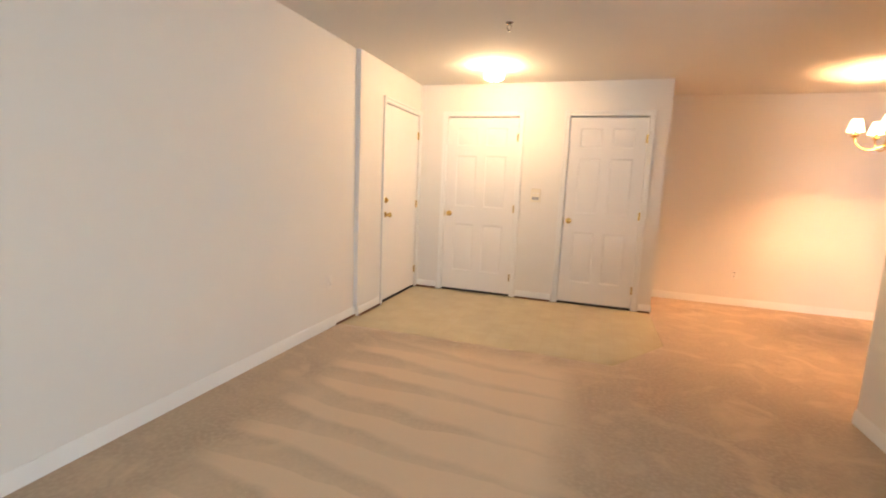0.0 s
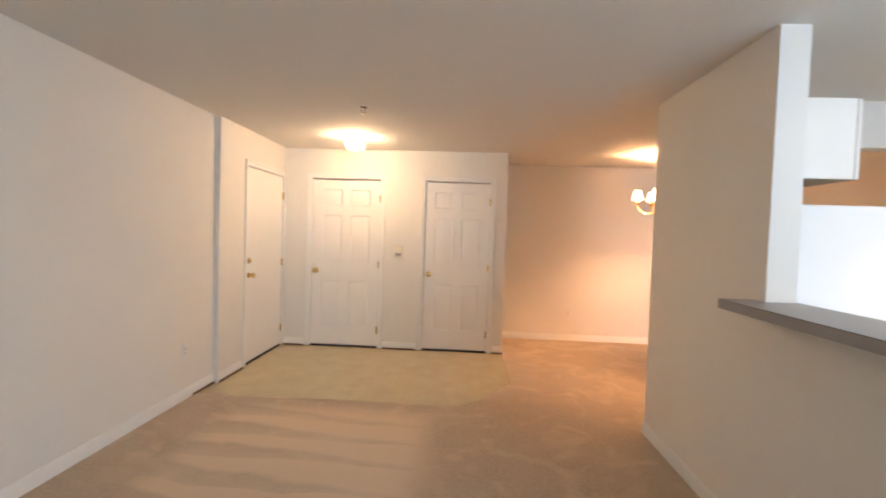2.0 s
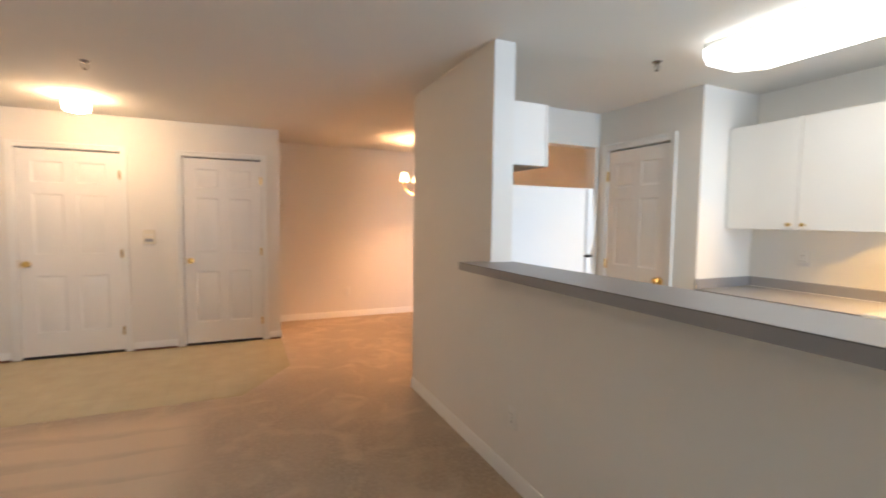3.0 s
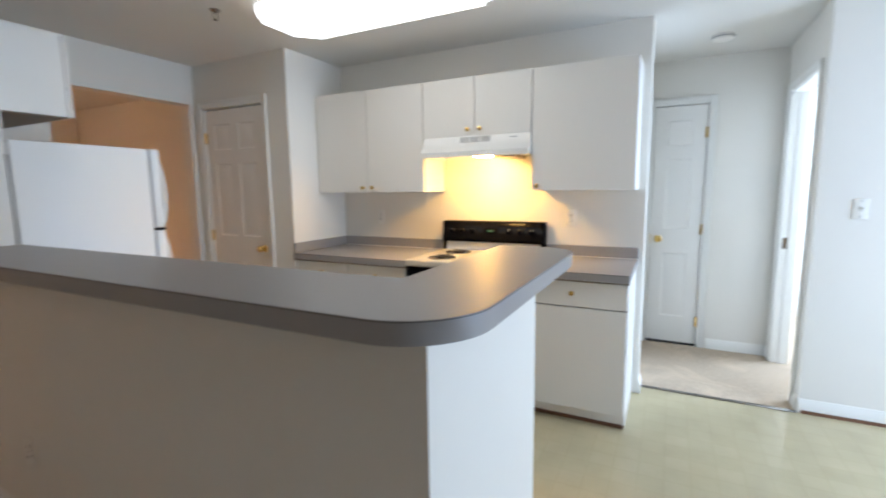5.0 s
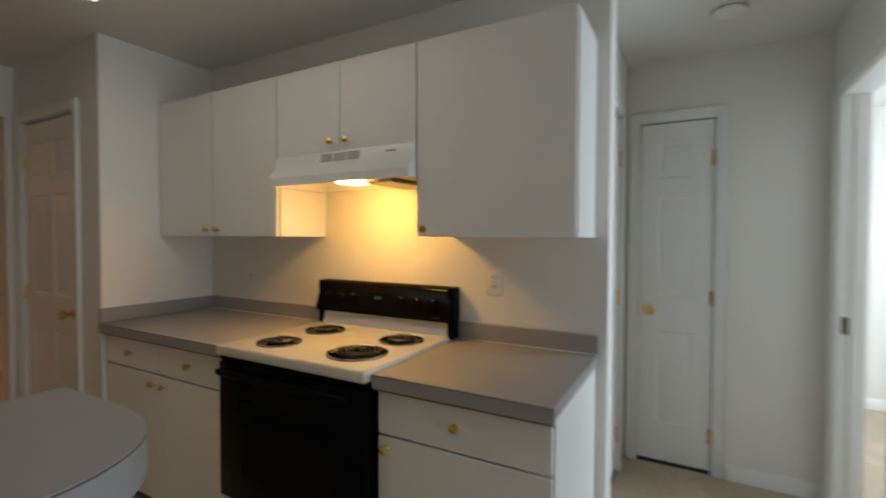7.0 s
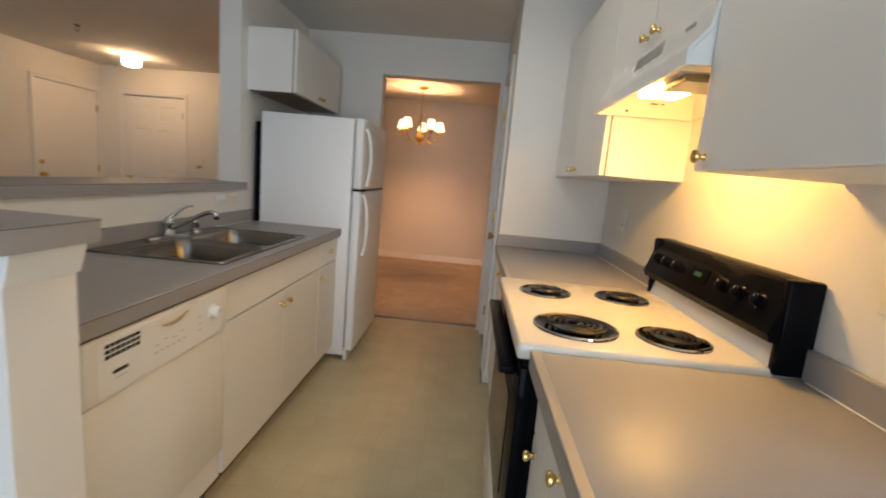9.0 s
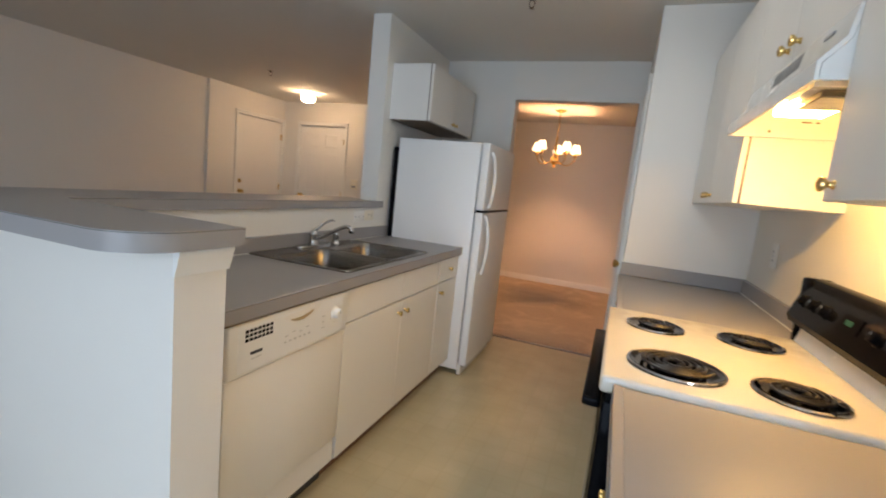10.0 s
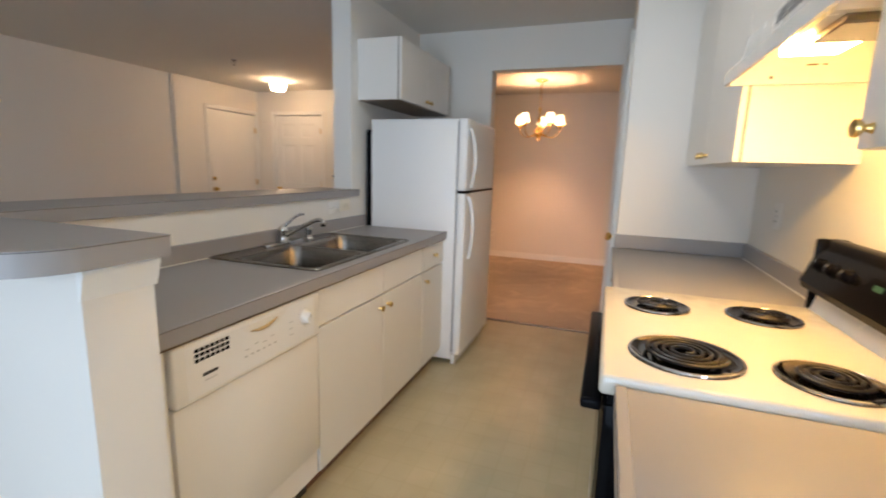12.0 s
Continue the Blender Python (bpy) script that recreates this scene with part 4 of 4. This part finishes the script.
part("filter_bracket", boxed(0.505, 0.675, 0.03, 0.35, 1.6045, 1.622), ENAMEL, hood)
for x0, x1, y in ((0.10, 0.128, 0.105), (0.14, 0.15, 0.105)):
    part("rating_label", boxed(0.0121, 0.0128, y + x0, y + x1, 1.645, 1.650), BROWN, hood)
part("screw", lathe(bmesh.new(), [(0.005, 0), (0.003, 0.002)], Matrix.Translation((0.0125, 0.12, 1.615)) @ Matrix.Rotation(radians(90), 4, "Y"), 10), STEEL, hood)
part("lamp_holder", boxed(0.368, 0.504, 0.03, 0.20, 1.622, 1.640, 0.004, 1), ENAMEL, hood)
for i in range(3):
    x = 0.285 + i * 0.075
    for j in range(5):
        part("vent_slot", boxed(x, x + 0.066, 0.0415 + 0.0014 * j, 0.0475 + 0.0014 * j, 1.690 + j * 0.0075, 1.694 + j * 0.0075), SLOT, hood)
part("switch_plate", boxed(0.635, 0.685, 0.0425, 0.052, 1.706, 1.713), GREY, hood)
part("lamp_lens", boxed(0.375, 0.500, 0.035, 0.15, 1.594, 1.620, 0.008, 2), glow("lit_hood_lens", (1.0, 0.55, 0.14), 200), hood, "glowing frosted lamp lens")

# ---- dishwasher ----
dish = thing("dishwasher", pose(4.330, -5.186, 0, 0, 0, 90), "ivory dishwasher with a dial and vent under the counter", "dishwasher")
part("tub", boxed(0.003, 0.612, 0.03, 0.58, 0.10, 0.866), BLACK_MATT, dish)
part("door", boxed(0.003, 0.612, 0.0, 0.03, 0.215, 0.688, 0.005, 2), CREAM, dish)
part("lower_panel", boxed(0.003, 0.612, 0.012, 0.03, 0.10, 0.208, 0.003, 1), CREAM, dish)
part("toe_board", boxed(0.003, 0.612, 0.07, 0.08, 0.0, 0.098), DARK, dish)
ctl = part("control_panel", boxed(0.003, 0.612, -0.010, 0.03, 0.692, 0.858, 0.008, 3), CREAM, dish)
part("panel_overlay", boxed(0.040, 0.575, -0.0108, -0.009, 0.704, 0.846, 0.0008, 1), PLATE, ctl, "off-white printed overlay")
for i in range(7):
    for j in range(3):
        part("vent_slot", boxed(0.066 + i * 0.0170, 0.079 + i * 0.0170, -0.0115, -0.009, 0.797 + j * 0.014, 0.807 + j * 0.014), BLACK_MATT, ctl)
part("name_plate", boxed(0.088, 0.138, -0.0118, -0.009, 0.752, 0.761), DARK, ctl)
part("name_bar", boxed(0.093, 0.135, -0.0114, -0.009, 0.737, 0.740), PRINT, ctl)
scoop = []
for i in range(17):
    q = i / 16
    scoop.append((0.232 + 0.205 * q, 0.832 - 0.036 * math.sin(math.pi * q) ** 0.8 + 0.014 * q))
scoop += [(0.437 - 0.205 * i / 8, 0.848 - 0.010 * i / 8) for i in range(1, 8)]
part("handle_recess", prism(bmesh.new(), scoop, 0.0095, 0.0116, ALONG), CREAM, ctl)
part("latch", tube(bmesh.new(), [(0.262 + 0.0095 * i, -0.017, 0.822 - 0.010 * math.sin(math.pi * i / 12) + 0.0008 * i) for i in range(13)], [0.002 + 0.0036 * math.sin(math.pi * (i + 0.5) / 13) for i in range(13)], 8), TAN, ctl, "tan latch grip with dark ends")
for i in range(6):
    part("button", boxed(0.236 + i * 0.025, 0.248 + i * 0.025, -0.0120, -0.009, 0.745, 0.750), PRINT, ctl)
for i in range(4):
    part("legend", boxed(0.240 + i * 0.036, 0.258 + i * 0.036, -0.0114, -0.009, 0.766 + 0.007 * (i % 2), 0.769 + 0.007 * (i % 2)), PRINT, ctl)
for i in range(3):
    part("indicator", boxed(0.440, 0.458, -0.0116, -0.009, 0.744 + i * 0.022, 0.747 + i * 0.022), PRINT, ctl)
for i in range(6):
    a = radians(-150 + 60 * i)
    part("dial_tick", boxed(0.524 + 0.034 * math.cos(a) - 0.003, 0.524 + 0.034 * math.cos(a) + 0.003, -0.0114, -0.009, 0.785 + 0.034 * math.sin(a) - 0.001, 0.785 + 0.034 * math.sin(a) + 0.001), PRINT, ctl)
part("dial", lathe(bmesh.new(), [(0.027, 0), (0.026, 0.004), (0.021, 0.006), (0.019, 0.022), (0.016, 0.025)], Matrix.Translation((0.524, -0.010, 0.785)) @ ALONG, 24), PLATE, ctl)
part("dial_mark", boxed(0.5228, 0.5252, -0.0362, -0.034, 0.785, 0.800), GREY, ctl)

# ---- sink and faucet ----
sink = thing("kitchen_sink", pose(4.345, -5.263, 0.913, 0, 0, 90), "double-bowl stainless steel sink set into the counter", "sink")
X0, X1, Y0, Y1 = 0.748, 1.605, 0.055, 0.598
bowls = ((0.778, 1.163), (1.188, 1.577))
B0, B1 = 0.083, 0.487
deck = bmesh.new()
for x0, x1, y0, y1 in ((X0, X1, Y0, B0), (X0, X1, B1, Y1), (X0, bowls[0][0], B0, B1), (bowls[0][1], bowls[1][0], B0, B1), (bowls[1][1], X1, B0, B1)):
    box(deck, x0, x1, y0, y1, 0.0008, 0.005)
part("rim", deck, STEEL, sink)
part("rim_edge", tube(bmesh.new(), [(x, y, 0.004) for x, y in rounded(X0, X1, Y0, Y1, (0.03,) * 4, 5)], 0.005, 6, True), STEEL, sink)
for x0, x1 in bowls:
    bm = bmesh.new()
    rings = []
    for grow, z, r in ((0.006, 0.0055, 0.05), (-0.002, 0.003, 0.05), (-0.008, -0.02, 0.055), (-0.018, -0.14, 0.06), (-0.05, -0.168, 0.06), (-0.13, -0.172, 0.02)):
        rings.append([bm.verts.new((x, y, z)) for x, y in rounded(x0 - grow, x1 + grow, B0 - grow, B1 + grow, (r,) * 4, 5)])
    for lo, hi in zip(rings, rings[1:]):
        for i in range(len(lo)):
            bm.faces.new((lo[i], lo[(i + 1) % len(lo)], hi[(i + 1) % len(lo)], hi[i]))
    bm.faces.new(rings[-1])
    bowl_ = part("bowl", bm, STEEL, sink)
    part("drain", lathe(bmesh.new(), [(0.045, -0.171), (0.044, -0.167), (0.03, -0.170), (0.005, -0.170)], Matrix.Translation(((x0 + x1) / 2, (B0 + B1) / 2, 0)), 20), CHROME, bowl_)
faucet = thing("faucet", pose(3.785, -4.085, 0.918, 0, 0, 90), "chrome single-lever kitchen faucet over the double sink", "faucet")
part("deck_plate", prism(bmesh.new(), rounded(-0.135, 0.135, -0.032, 0.032, (0.031,) * 4), 0, 0.012, None, 0.005), CHROME, faucet)
part("body", lathe(bmesh.new(), [(0.030, 0.011), (0.028, 0.016), (0.024, 0.024), (0.0235, 0.058), (0.025, 0.062), (0.025, 0.070), (0.022, 0.082), (0.014, 0.090), (0.004, 0.093)], None, 24), CHROME, faucet)
spout = part("spout", tube(bmesh.new(), [(0, -0.012, 0.042), (0.012, -0.05, 0.062), (0.026, -0.10, 0.092), (0.038, -0.145, 0.117), (0.045, -0.17, 0.127), (0.050, -0.188, 0.127), (0.053, -0.198, 0.117)], [0.0125, 0.0115, 0.0105, 0.0100, 0.0100, 0.0105, 0.0110], 14), CHROME, faucet)
part("aerator", lathe(bmesh.new(), [(0.0125, 0.122), (0.0135, 0.118), (0.0135, 0.098), (0.0115, 0.095), (0.006, 0.097)], Matrix.Translation((0.053, -0.200, 0)), 18), CHROME, spout)
part("lever", tube(bmesh.new(), [(0, 0, 0.084), (0.006, -0.016, 0.100), (0.018, -0.044, 0.128), (0.028, -0.068, 0.146), (0.035, -0.085, 0.152), (0.040, -0.098, 0.152)], [0.013, 0.009, 0.0062, 0.0058, 0.0065, 0.0045], 12), CHROME, faucet)
part("index_button", lathe(bmesh.new(), [(0.006, 0), (0.0055, 0.002), (0.002, 0.003)], Matrix.Translation((0, -0.0235, 0.076)) @ ALONG, 12), GREY, faucet)
spray = thing("sink_sprayer", pose(3.79, -3.885, 0.918), "small chrome side sprayer standing beside the faucet", "sprayer")
part("holder", lathe(bmesh.new(), [(0.026, 0), (0.024, 0.008), (0.018, 0.013), (0.017, 0.022)], None, 16), CHROME, spray)
part("head", lathe(bmesh.new(), [(0.015, 0.022), (0.017, 0.036), (0.019, 0.052), (0.017, 0.062), (0.005, 0.066)], None, 16), CHROME, spray)
